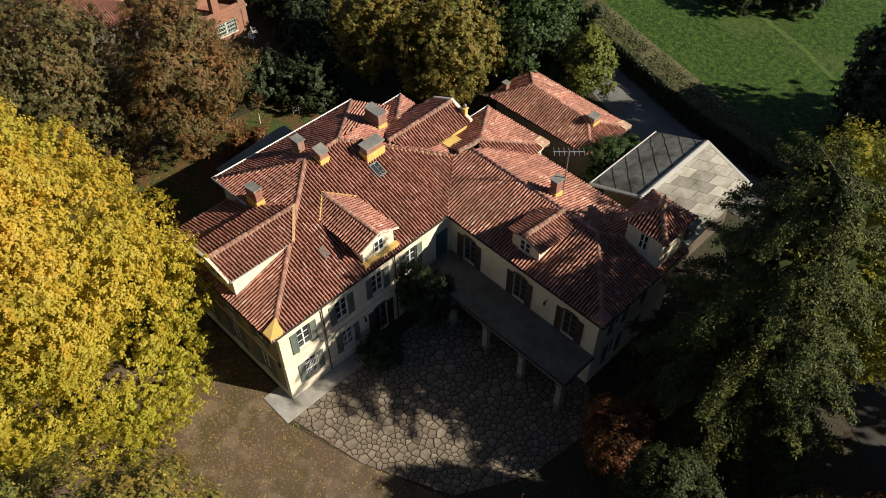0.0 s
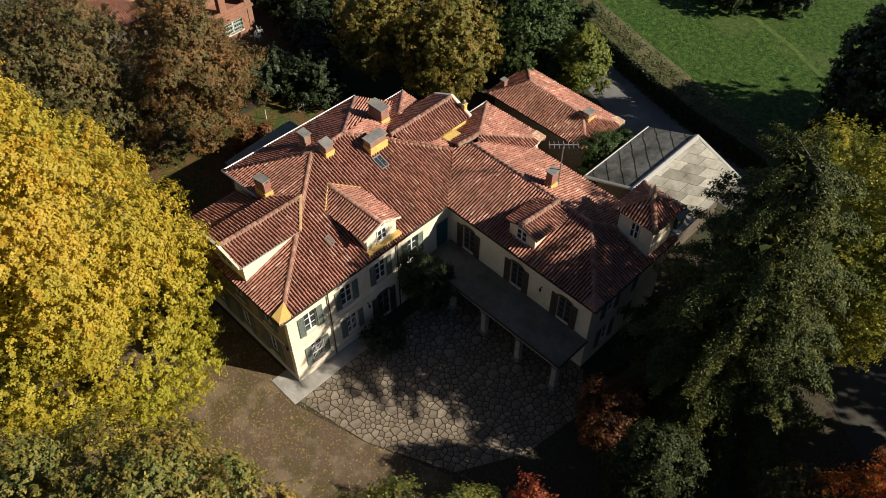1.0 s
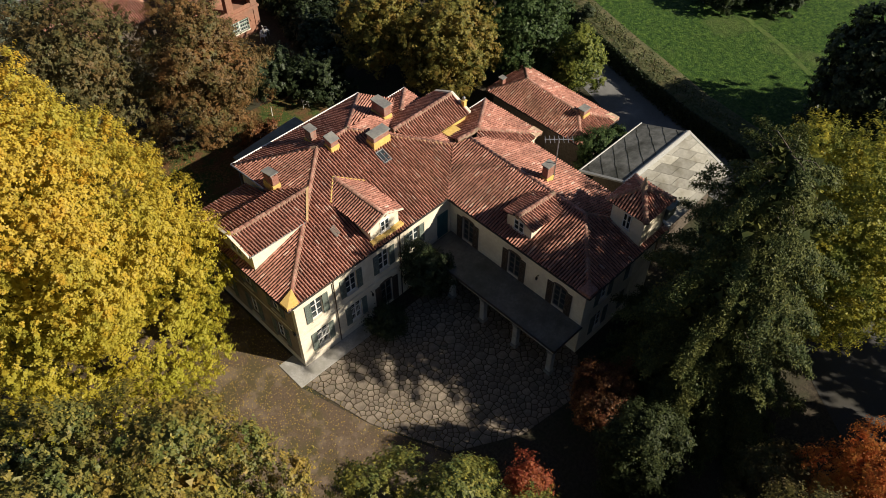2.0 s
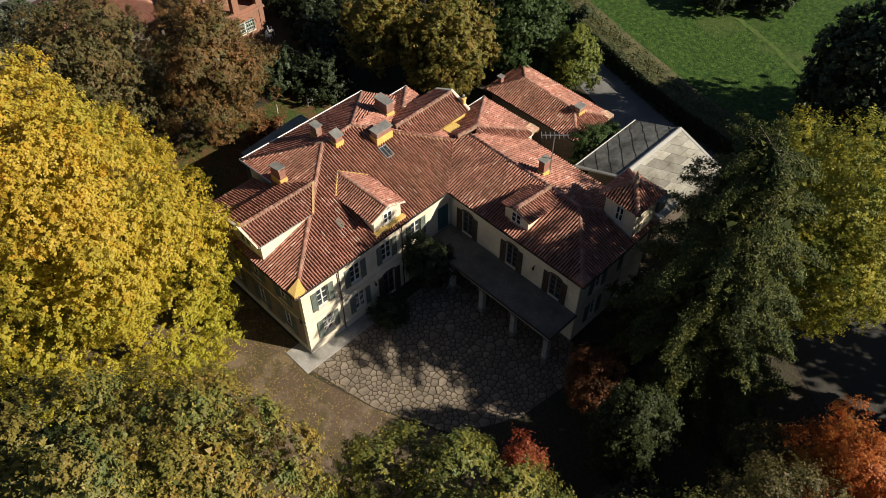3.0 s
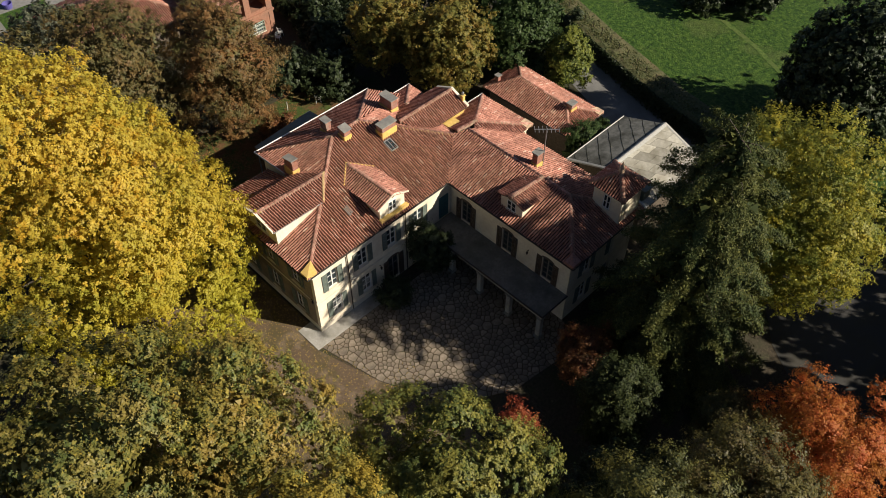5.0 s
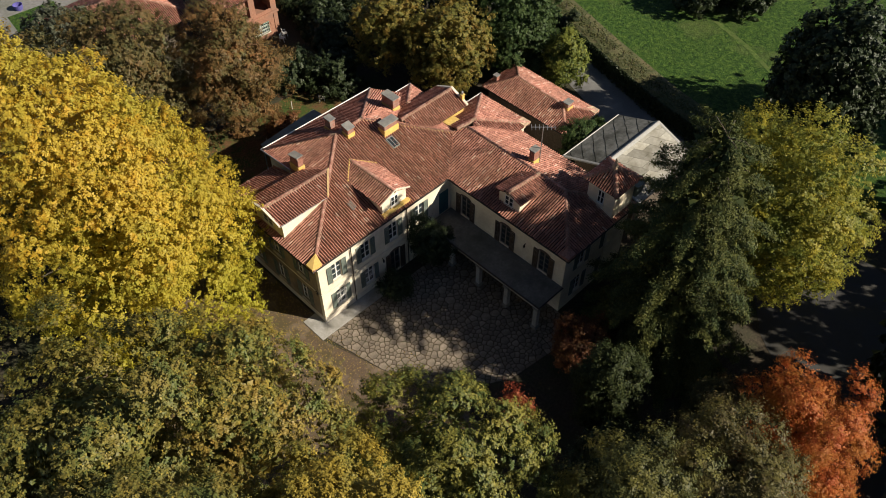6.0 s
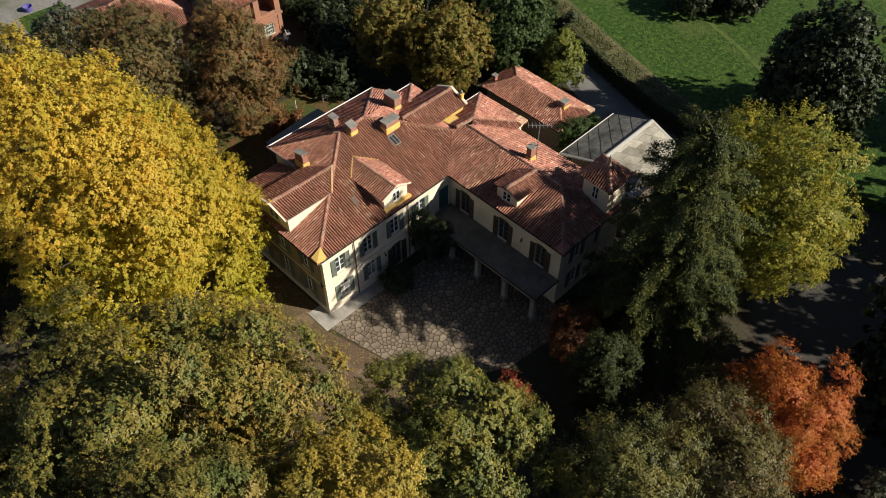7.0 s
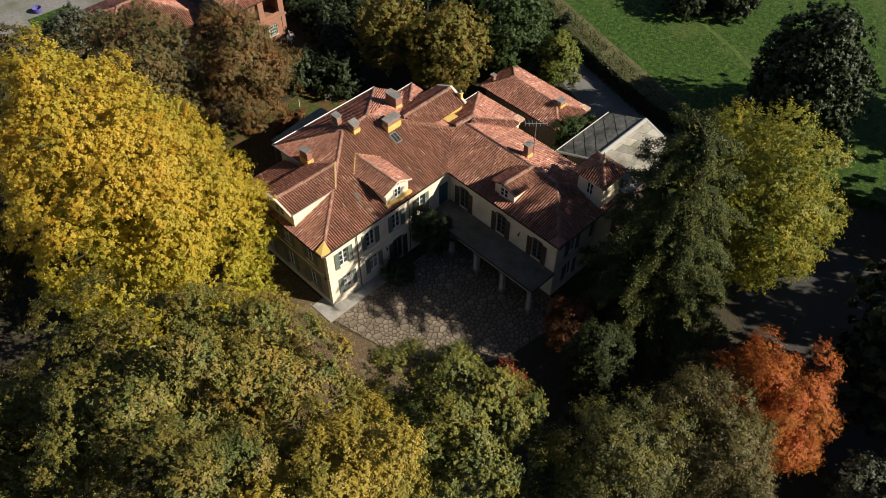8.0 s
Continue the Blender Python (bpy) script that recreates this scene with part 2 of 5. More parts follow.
def prism(poly, drop):
    """A slab under a flat 3D polygon, drop metres thick downwards."""
    bm = bmesh.new()
    top = [bm.verts.new(p) for p in poly]
    low = [bm.verts.new((p[0], p[1], p[2] - drop)) for p in poly]
    bm.faces.new(top)
    bm.faces.new(low[::-1])
    n = len(poly)
    for i in range(n):
        bm.faces.new((top[i], low[i], low[(i + 1) % n], top[(i + 1) % n]))
    bmesh.ops.recalc_face_normals(bm, faces=bm.faces[:])
    return bm


def wall_panel(a, b, z0, z1, thick, holes):
    """A wall from a to b (plan points, outside on the right hand), with openings (u0, u1, z0, z1) cut through."""
    a, b = Vector(a), Vector(b)
    d = (b - a).normalized()
    n = Vector((d.y, -d.x))
    length = (b - a).length
    us = sorted({0.0, length, *[h[0] for h in holes], *[h[1] for h in holes]})
    zs = sorted({z0, z1, *[h[2] for h in holes], *[h[3] for h in holes]})
    bm = bmesh.new()
    grid = {}

    def v(i, j, k):
        if (i, j, k) not in grid:
            p = a + d * us[i] - n * (thick * k)
            grid[i, j, k] = bm.verts.new((p.x, p.y, zs[j]))
        return grid[i, j, k]

    def solid(i, j):
        if not (0 <= i < len(us) - 1 and 0 <= j < len(zs) - 1):
            return False
        u, z = (us[i] + us[i + 1]) / 2, (zs[j] + zs[j + 1]) / 2
        return not any(h[0] < u < h[1] and h[2] < z < h[3] for h in holes)

    for i in range(len(us) - 1):
        for j in range(len(zs) - 1):
            if not solid(i, j):
                continue
            bm.faces.new((v(i, j, 0), v(i + 1, j, 0), v(i + 1, j + 1, 0), v(i, j + 1, 0)))
            bm.faces.new((v(i, j, 1), v(i, j + 1, 1), v(i + 1, j + 1, 1), v(i + 1, j, 1)))
            if not solid(i - 1, j):
                bm.faces.new((v(i, j, 0), v(i, j + 1, 0), v(i, j + 1, 1), v(i, j, 1)))
            if not solid(i + 1, j):
                bm.faces.new((v(i + 1, j, 0), v(i + 1, j, 1), v(i + 1, j + 1, 1), v(i + 1, j + 1, 0)))
            if not solid(i, j - 1):
                bm.faces.new((v(i, j, 0), v(i, j, 1), v(i + 1, j, 1), v(i + 1, j, 0)))
            if not solid(i, j + 1):
                bm.faces.new((v(i, j + 1, 0), v(i + 1, j + 1, 0), v(i + 1, j + 1, 1), v(i, j + 1, 1)))
    return bm


def clip(poly, a, b, c):
    """Keeps the side a x + b y <= c of a polygon."""
    out = []
    for p, q in zip(poly, poly[1:] + poly[:1]):
        dp, dq = a * p[0] + b * p[1] - c, a * q[0] + b * q[1] - c
        if dp <= 0:
            out.append(p)
        if dp * dq < 0:
            t = dp / (dp - dq)
            out.append((p[0] + t * (q[0] - p[0]), p[1] + t * (q[1] - p[1])))
    return out


def clip_line(poly, u):
    """The stretch of v in which the line at u lies in a convex polygon of (u, v)."""
    hits = []
    for (u0, v0), (u1, v1) in zip(poly, poly[1:] + poly[:1]):
        if (u0 - u) * (u1 - u) < 0:
            hits.append(v0 + (v1 - v0) * (u - u0) / (u1 - u0))
    return (min(hits), max(hits)) if len(hits) >= 2 else None


def tiles_on(poly, seed, pitch=0.205, step=0.4, radius=0.066):
    """Rows of half-round tiles over a flat 3D roof polygon: verts and faces. Each tile tapers up the slope and has its own end face."""
    rng = random.Random(seed)
    p = [Vector(q) for q in poly]
    nrm = Vector((0, 0, 0))
    for q, s in zip(p, p[1:] + p[:1]):
        nrm += q.cross(s)
    nrm.normalize()
    if nrm.z < 0:
        nrm = -nrm
    e1 = Vector((-nrm.y, nrm.x, 0)).normalized()
    e2 = nrm.cross(e1)
    o = p[0]
    flat = [((q - o).dot(e1), (q - o).dot(e2)) for q in p]
    if e2.z < 0:
        e1, e2 = -e1, -e2
        flat = [(-u, -v) for u, v in flat]
    lo, hi = min(u for u, v in flat), max(u for u, v in flat)
    verts, faces = [], []
    n = max(1, int((hi - lo) / pitch))
    arc = [(math.cos(math.pi * k / 5), math.sin(math.pi * k / 5)) for k in range(6)]
    for i in range(n + 1):
        u = lo + 0.06 + i * pitch
        c = clip_line(flat, u)
        if not c:
            continue
        v = c[0] - 0.05 + rng.uniform(-0.03, 0.03)
        while v < c[1] - 0.1:
            long = step * rng.uniform(0.92, 1.08)
            end = min(v + long + 0.05, c[1] + 0.02)
            du, tw, lift = rng.uniform(-0.012, 0.012), rng.uniform(-0.016, 0.016), rng.uniform(0.0, 0.013)
            base = len(verts)
            low = []
            for w, r, h in ((v, radius * 1.08, 0.017 + lift), (end, radius * 0.88, 0.002 + lift * 0.4)):
                uu = u + du + (tw if w == v else -tw)
                ring = [o + e1 * (uu + cx * r) + e2 * w + nrm * (cy * r * 1.45 + h) for cx, cy in arc]
                verts += ring
                low = low or ring
            verts += low
            faces += [(base + k, base + k + 1, base + 7 + k, base + 6 + k) for k in range(5)]
            faces.append(tuple(base + 12 + k for k in range(5, -1, -1)))
            v += long
    return verts, faces


def ridge_on(lines, radius=0.155, step=0.4):
    """Ridge tiles along lines of 3D points, overlapping, on a mortar bed."""
    rng = random.Random(5)
    verts, faces = [], []
    for a, b in lines:
        a, b = Vector(a), Vector(b)
        d = (b - a).normalized()
        side = Vector((d.y, -d.x, 0)).normalized()
        up = side.cross(d)
        n = max(1, int((b - a).length / step))
        for i in range(n):
            base = len(verts)
            lift = rng.uniform(0, 0.015)
            for w, r, h in ((i * step, radius * 1.06, 0.04 + lift), ((i + 1.12) * step, radius * 0.95, 0.02)):
                for k in range(7):
                    t = math.pi * k / 6
                    verts.append(a + d * w + side * (math.cos(t) * r) + up * (math.sin(t) * r - 0.05 + h))
            faces += [(base + k, base + k + 1, base + 8 + k, base + 7 + k) for k in range(6)]
            faces.append(tuple(base + k for k in range(6, -1, -1)))
    return verts, faces


_slopes = [0]


def roof_slope(parent, poly, thick=0.16, tiles=True, mat=None):
    """One plane of a roof: a slab with its rows of tiles."""
    _slopes[0] += 1
    slab = part("roof_slope", prism(poly, thick), mat or M_PAN_SHADE, parent)
    if tiles:
        v, f = tiles_on(poly, _slopes[0])
        t = part("roof_tiles", mesh_of("roof_tiles", v, f, M_TILE, True), None, slab, "weathered red clay barrel tiles")
        tagged(t, kind="stuff")
    return slab


def ridge(parent, *lines, radius=0.155, bed=None):
    for line in lines:
        a, b = Vector(line[0]), Vector(line[1])
        part("mortar_bed", tube([a - Vector((0, 0, 0.07)), b - Vector((0, 0, 0.07))], radius + 0.04, 8), bed or M_BED, parent)
        v, f = ridge_on([line], radius)
        tagged(part("ridge_tiles", mesh_of("ridge_tiles", v, f, M_RIDGE, True), None, parent, "pale mortared ridge tiles"), kind="stuff")


def hip_roof(parent, x0, y0, x1, y1, ze, zr, ra, rb):
    """A hip roof: eaves rectangle at ze, ridge from ra to rb (plan points) at zr."""
    a, b = (ra[0], ra[1], zr), (rb[0], rb[1], zr)
    sw, se, ne, nw = (x0, y0, ze), (x1, y0, ze), (x1, y1, ze), (x0, y1, ze)
    lines = [(a, b)] if (Vector(a) - Vector(b)).length > 0.1 else []
    if abs(ra[0] - rb[0]) >= abs(ra[1] - rb[1]) and lines:
        quads = [(sw, se, b, a), (ne, nw, a, b), (nw, sw, a), (se, ne, b)]
        lines += [(sw, a), (nw, a), (se, b), (ne, b)]
    elif lines:
        quads = [(nw, sw, a, b), (se, ne, b, a), (sw, se, a), (ne, nw, b)]
        lines += [(sw, a), (se, a), (nw, b), (ne, b)]
    else:
        quads = [(sw, se, a), (se, ne, a), (ne, nw, a), (nw, sw, a)]
        lines = [(sw, a), (se, a), (ne, a), (nw, a)]
    for q in quads:
        roof_slope(parent, q)
    return ridge(parent, *lines)


def gutter(parent, *lines, mat=None, r=0.065):
    for a, b in lines:
        bm = tube([a, b], r, 8)
        part("gutter", bm, mat or M_ZINC, parent)


def window(parent, at, out, width, height, shutters="open", mat=None, arch=False, inset=0.12, bars=2, sill=True):
    """A casement window in a wall: at is the bottom middle on the wall's face, out the outward plan direction."""
    mat = mat or M_SHUTTER
    o = Vector((out[0], out[1], 0)).normalized()
    s = Vector((-o.y, o.x, 0))
    m = Matrix(((s.x, o.x, 0, at[0]), (s.y, o.y, 0, at[1]), (0, 0, 1, at[2]), (0, 0, 0, 1)))
    w, h, d = width / 2, height, -inset
    f = 0.06
    spec = [(-w, d - 0.03, 0, -w + f, d + 0.03, h, m), (w - f, d - 0.03, 0, w, d + 0.03, h, m), (-w + f, d - 0.03, 0, w - f, d + 0.03, f, m),
            (-w + f, d - 0.03, h - f, w - f, d + 0.03, h, m), (-0.045, d - 0.025, f, 0.045, d + 0.035, h - f, m)]
    for i in range(bars):
        z = h * (i + 1) / (bars + 1)
        spec += [(-w + f, d - 0.015, z - 0.02, -0.045, d + 0.02, z + 0.02, m), (0.045, d - 0.015, z - 0.02, w - f, d + 0.02, z + 0.02, m)]
    win = part("window", boxes(*spec), M_FRAME if mat is M_BROWN_SHUTTER else M_WHITE, parent, "pale casement window frame")
    for x0, x1 in ((-w + f, -0.045), (0.045, w - f)):
        part("pane", boxes((x0, d - 0.012, f, x1, d - 0.004, h - f, m)), M_GLASS, win)
    if sill:
        part("window_sill", boxes((-w - 0.08, 0.004, -0.09, w + 0.08, 0.12, -0.02, m), bevel=0.01), M_TRIM, win)
    if shutters == "open":
        for sx in (-1, 1):
            x0, x1 = (-w - w - 0.02, -w - 0.02) if sx < 0 else (w + 0.02, w + w + 0.02)
            y0 = 0.02
            sp = [(x0, y0, 0, x0 + 0.06, y0 + 0.045, h, m), (x1 - 0.06, y0, 0, x1, y0 + 0.045, h, m), (x0 + 0.06, y0, 0, x1 - 0.06, y0 + 0.045, 0.09, m),
                  (x0 + 0.06, y0, h - 0.09, x1 - 0.06, y0 + 0.045, h, m), (x0 + 0.06, y0, h / 2 - 0.04, x1 - 0.06, y0 + 0.045, h / 2 + 0.04, m)]
            k = int((h - 0.2) / 0.09)
            for i in range(k):
                z = 0.12 + i * (h - 0.24) / k
                sp.append((x0 + 0.055, y0 + 0.005, z, x1 - 0.055, y0 + 0.03, z + 0.05, m))
            part("shutter", boxes(*sp), mat, win, "louvred painted wooden shutter")
    if arch:
        bm = bmesh.new()
        pts = [(w + 0.1) * math.cos(math.pi * k / 8) for k in range(9)]
        up = [0.22 * math.sin(math.pi * k / 8) for k in range(9)]
        ring = [bm.verts.new(m @ Vector((x, 0.03, h + z + 0.02))) for x, z in zip(pts, up)]
        back = [bm.verts.new(m @ Vector((x, -0.02, h + z + 0.02))) for x, z in zip(pts, up)]
        bm.faces.new(ring)
        bm.faces.new(back[::-1])
        for k in range(9):
            bm.faces.new((ring[k], ring[(k + 1) % 9], back[(k + 1) % 9], back[k]))
        bmesh.ops.recalc_face_normals(bm, faces=bm.faces[:])
        part("arched_head", bm, mat, win)
    return win


def chimney(parent, x, y, z0, z1, sx, sy, base=0.35, cap="slab", tilt=0.0):
    """A brick stack on a plastered foot, with a stone cap on little piers."""
    c = part("chimney", boxes((x - sx / 2, y - sy / 2, z0 + base, x + sx / 2, y + sy / 2, z1), bevel=0.02), M_BRICK, parent, "brick chimney stack with a stone cap")
    part("foot", boxes((x - sx / 2 - 0.06, y - sy / 2 - 0.06, z0 - 0.5, x + sx / 2 + 0.06, y + sy / 2 + 0.06, z0 + base), bevel=0.02), M_YELLOW, c, "ochre plastered foot")
    m = Matrix.Translation((x, y, z1)) @ Matrix.Rotation(radians(tilt), 4, "X")
    for dx in (-1, 1):
        for dy in (-1, 1):
            part("pier", boxes((dx * sx * 0.4 - 0.06, dy * sy * 0.4 - 0.06, -0.05, dx * sx * 0.4 + 0.06, dy * sy * 0.4 + 0.06, 0.1, m)), M_BRICK, c)
    part("cap", boxes((-sx / 2 - 0.08, -sy / 2 - 0.08, 0.1, sx / 2 + 0.08, sy / 2 + 0.08, 0.17, m), bevel=0.015), M_STONE, c, "weathered grey stone slab")
    return c

# ---- ground ----


def sheet(name, poly, z, mat, label, category="ground"):
    bm = bmesh.new()
    bm.faces.new([bm.verts.new((x, y, z)) for x, y in poly])
    bmesh.ops.recalc_face_normals(bm, faces=bm.faces[:])
    if bm.faces[:][0].normal.z < 0:
        bmesh.ops.reverse_faces(bm, faces=bm.faces[:])
    return tagged(part(name, bm, mat), label, category, kind="structure")


sheet("ground", [(-900, -900), (900, -900), (900, 900), (-900, 900)], 0.0, M_EARTH, "dark leaf-strewn earth under the trees")
tagged(part("lawn", prism([(x, y, 1.1) for x, y in ((40.35, -2.8), (43.3, 7.7), (45.5, 14.65), (50.5, 30.0), (160, 60), (200, -80), (60, -80), (38.5, -14))], 1.1), M_LAWN), "green lawn with worn dry patches", "lawn", kind="structure")
sheet("lawn", [(-3.0, 13.5), (17.5, 15.0), (19.0, 24.0), (-1.0, 26.0)], 0.03, M_GARDEN, "grass behind the house strewn with rust-brown leaves", "lawn")
sheet("road", [(33.5, -3.5), (37.6, 8.0), (42.2, 22.0), (48.0, 40.0), (51.0, 40.0), (47.0, 20.0), (43.0, 6.0), (39.9, -4.5), (36.5, -17.0), (32.5, -17.0)], 0.02, M_ASPHALT, "grey asphalt lane", "road")
sheet("road_drive", [(32.5, -17.0), (36.5, -17.0), (35.5, -30.0), (30.0, -46.0), (14.0, -40.0), (19.0, -30.0), (23.0, -24.5)], 0.02, M_DRIVE, "asphalt drive with tree shade put into its dark colour", "road")
sheet("lawn_track", [(55.5, 1.3), (56.0, 1.1), (54.15, -4.2), (51.55, -9.05), (47.3, -14.9), (47.0, -14.6), (51.15, -8.85), (53.65, -4.05)], 1.115, M_TRACK, "pale worn track across the lawn", "track")
sheet("pavement_street", [(-30, 50), (12, 50.5), (14, 72), (-30, 75)], 0.02, M_STREET, "pale street behind the neighbouring gardens", "street")
sheet("pavement_yard", [(-16, -3), (-1.35, -0.9), (0.15, -6.3), (2.2, -11.2), (2.0, -17), (-6, -22), (-20, -12)], 0.015, M_GRAVEL, "brown gravel yard strewn with yellow leaves", "gravel")
sheet("pavement_path", [(-16, -3), (-16, 12), (-0.2, 12), (-0.2, 0.0), (-1.35, -0.9)], 0.012, M_GRAVEL, "gravel strip beside the house", "gravel")

# raised bank and field wall between lane and lawn
M_BANK = surface("dry_grass_bank", (0.03, 0.038, 0.013), (0.1, 0.105, 0.042), 5.0, 0.7, (0.11, 0.09, 0.045), 0.95, 0.08)
for a, b in (((38.5, -14.0), (40.3, -2.8)), ((40.3, -2.8), (43.25, 7.7)), ((43.25, 7.7), (45.45, 14.65)), ((45.45, 14.65), (50.4, 30.0))):
    d = (Vector(b) - Vector(a)).normalized()
    n = Vector((d.y, -d.x))
    bm = bmesh.new()
    prof = [(-0.9, 1.55), (-0.45, 1.62), (0.6, 1.5), (1.6, 1.28), (2.4, 1.11)]
    k = 40
    rows = []
    for i in range(k + 1):
        p = Vector(a).lerp(Vector(b), i / k)
        rows.append([bm.verts.new((p.x + n.x * u, p.y + n.y * u, h + (0.22 * noise.noise((p.x * 0.9, p.y * 0.9, u)) if 0 < j < 4 else 0))) for j, (u, h) in enumerate(prof)])
    for r0, r1 in zip(rows, rows[1:]):
        for j in range(len(prof) - 1):
            bm.faces.new((r0[j], r0[j + 1], r1[j + 1], r1[j]))
    bmesh.ops.recalc_face_normals(bm, faces=bm.faces[:])
    tagged(part("bank", bm, M_BANK), "bank of dry grass along the lane", "bank", kind="structure")
    a3, b3 = Vector((*a, 0)) - Vector((*n, 0)) * 0.98, Vector((*b, 0)) - Vector((*n, 0)) * 0.98
    w3 = Vector((*n, 0)) * 0.3
    face = prism([p + Vector((0, 0, 1.54)) for p in (a3, b3, b3 + w3, a3 + w3)], 1.54)
    tagged(part("wall_lane", face, M_SHADE_SEAM), "low retaining wall with shade put into its near-black colour", "wall", kind="structure")
# wire fence on the bank
fence = empty("fence", "thin wire fence on wooden posts along the lane", "fence")
for i in range(13):
    t = i / 12
    x, y = 40.9 + 5.0 * t, -2.0 + 17.0 * t
    part("post", tube([(x, y, 1.0), (x, y, 2.3)], 0.035, 6), M_DARKMETAL, fence)
for z in (1.6, 1.9, 2.2):
    part("wire", tube([(40.9, -2.0, z), (45.9, 15.0, z)], 0.007, 4), M_DARKMETAL, fence)

# ---- the villa ----
villa = empty("villa", "two-storey cream villa with hipped red clay tile roofs", "house")
ZE = 6.7
T = 0.35


def wall(a, b, z0, z1, holes=(), mat=None, label=""):
    return part("wall", wall_panel(a, b, z0, z1, T, list(holes)), mat or M_PLASTER, villa, label)


UP = [1.65, 4.5, 7.35, 10.15]
LOW = [1.75, 4.65]
holes = [(c - 0.45, c + 0.45, 4.05, 5.85) for c in UP] + [(c - 0.45, c + 0.45, 1.0, 2.75) for c in LOW] + [(6.9, 7.9, 0.12, 2.6)]
wall((0, 0), (13.65, 0), 0, 6.62, holes)
for c in UP:
    window(villa, (c, 0, 4.05), (0, -1), 0.9, 1.8)
for c in LOW:
    w = window(villa, (c, 0, 1.0), (0, -1), 0.9, 1.75)
    g = [(c - 0.44 + 0.11 * i, -0.09, 1.02, c - 0.42 + 0.11 * i, -0.07, 2.73) for i in range(9)] + [(c - 0.45, -0.095, z, c + 0.45, -0.065, z + 0.03) for z in (1.2, 1.85, 2.5)]
    part("grille", boxes(*g), M_WHITE, w, "pale iron window grille")
window(villa, (7.4, 0, 0.12), (0, -1), 1.0, 2.48, mat=M_BROWN_SHUTTER, arch=True, sill=False)
# west side
holes = [(c - 0.45, c + 0.45, z, z + 1.75) for c in (2.2, 5.2, 8.2) for z in (1.0, 4.05)]
wall((0, 10.4), (0, T), 0, 6.62, holes, M_UMBER, "side wall in a darker brown than the other walls")
for c in (2.2, 5.2, 8.2):
    for z in (1.0, 4.05):
        window(villa, (0, 10.4 - c, z), (-1, 0), 0.9, 1.75)
wall((4.6, 10.4), (T, 10.4), 0, 6.6)
wall((4.6, 11.6), (4.6, 5.6), 3.0, 7.35)
wall((15.2, 11.6), (4.6 + T, 11.6), 0, 7.4)
wall((15.2, 9.7), (15.2, 11.6), 0, 7.4)
wall((18.5, 9.8), (15.2 + T, 9.8), 0, 7.1)
wall((18.5, 7.9), (18.5, 9.8), 0, 7.1)
wall((22.4, 4.8), (18.5, 4.8), 0, 6.8)
wall((22.4, 0.0), (22.4, 4.8), 0, 6.8)
wall((21.2, -0.1), (22.4, -0.1), 0, 6.8)
wall((21.2, -12.0), (21.2, 0.0), 0, 6.6)
wall((13.65, -12.0), (21.2, -12.0), 0, 6.62, [(c - 0.45, c + 0.45, z, z + 1.8) for c in (2.0, 5.2) for z in (1.0, 4.05)])
for c in (2.0, 5.2):
    for z in (1.0, 4.05):
        window(villa, (13.65 + c, -12.0, z), (0, -1), 0.9, 1.8)
DOORS = [1.75, 6.05, 10.0]
wall((13.65, -0.004), (13.65, -12.0 + T), 0, 6.62, [(c - 0.504, c + 0.496, 3.16, 5.3) for c in DOORS])
for c in DOORS:
    window(villa, (13.65, -c, 3.16), (-1, 0), 1.0, 2.14, mat=M_BROWN_SHUTTER, arch=True, bars=3, sill=False)
part("door", boxes((12.35, -0.06, 3.14, 13.35, -0.004, 5.4), (12.45, -0.08, 3.3, 12.8, -0.06, 5.2), (12.9, -0.08, 3.3, 13.25, -0.06, 5.2)), M_TEAL, villa, "teal painted double door")
part("floor_slab", boxes((T, T, 3.0, 13.6, 11.2, 3.3), (13.9, -11.7, 3.0, 21.0, 4.6, 3.3)), M_INSIDE, villa)
# string course and corner strips
part("string_course", boxes((-0.04, -0.05, 3.28, 13.6, -0.003, 3.42), (-0.05, -0.003, 3.28, -0.003, 10.3, 3.42), bevel=0.01), M_TRIM, villa)
part("plinth", boxes((-0.04, -0.04, 0.0, 6.6, -0.003, 0.55), (-0.04, -0.003, 0.0, -0.003, 10.3, 0.55), bevel=0.01), M_TRIM, villa)
part("cornice", boxes((-0.12, -0.1, 6.3, 13.5, -0.003, 6.46), (-0.14, -0.003, 6.3, -0.003, 10.4, 6.46), bevel=0.02), M_TRIM, villa)
part("cornice", boxes((13.5, -12.05, 6.3, 13.647, -0.1, 6.46), bevel=0.02), M_TRIM, villa)
# main roof
SW, HT, AR, V = (-0.45, -0.12, ZE), (8.5, 7.65, 9.4), (11.17, 7.65, 9.4), (16.7, 2.65, 7.68)
NE, NW, HX, HY = (15.8, 12.0, 7.4), (4.35, 12.1, 7.5), (4.3, 4.0, 8.13), (4.3, 5.95, 8.13)
NWL = (-0.45, 10.7, ZE)
roof_slope(villa, [SW, (13.25, -0.12, ZE), V, AR, HT])
roof_slope(villa, [SW, HX, HY, NWL])
roof_slope(villa, [HX, HT, NW])
roof_slope(villa, [NWL, HY, (4.3, 10.7, ZE)])
roof_slope(villa, [HT, AR, NE, NW])
roof_slope(villa, [AR, V, (17.3, 2.6, 7.46), (17.3, 9.5, 7.46)])
roof_slope(villa, [AR, (17.3, 9.5, 7.46), NE])
ridge(villa, (SW, HT), (HT, AR), (NW, HT), (NE, AR), (NWL, HY))
ridge(villa, (AR, V), radius=0.125, bed=M_OCHRE_BED)
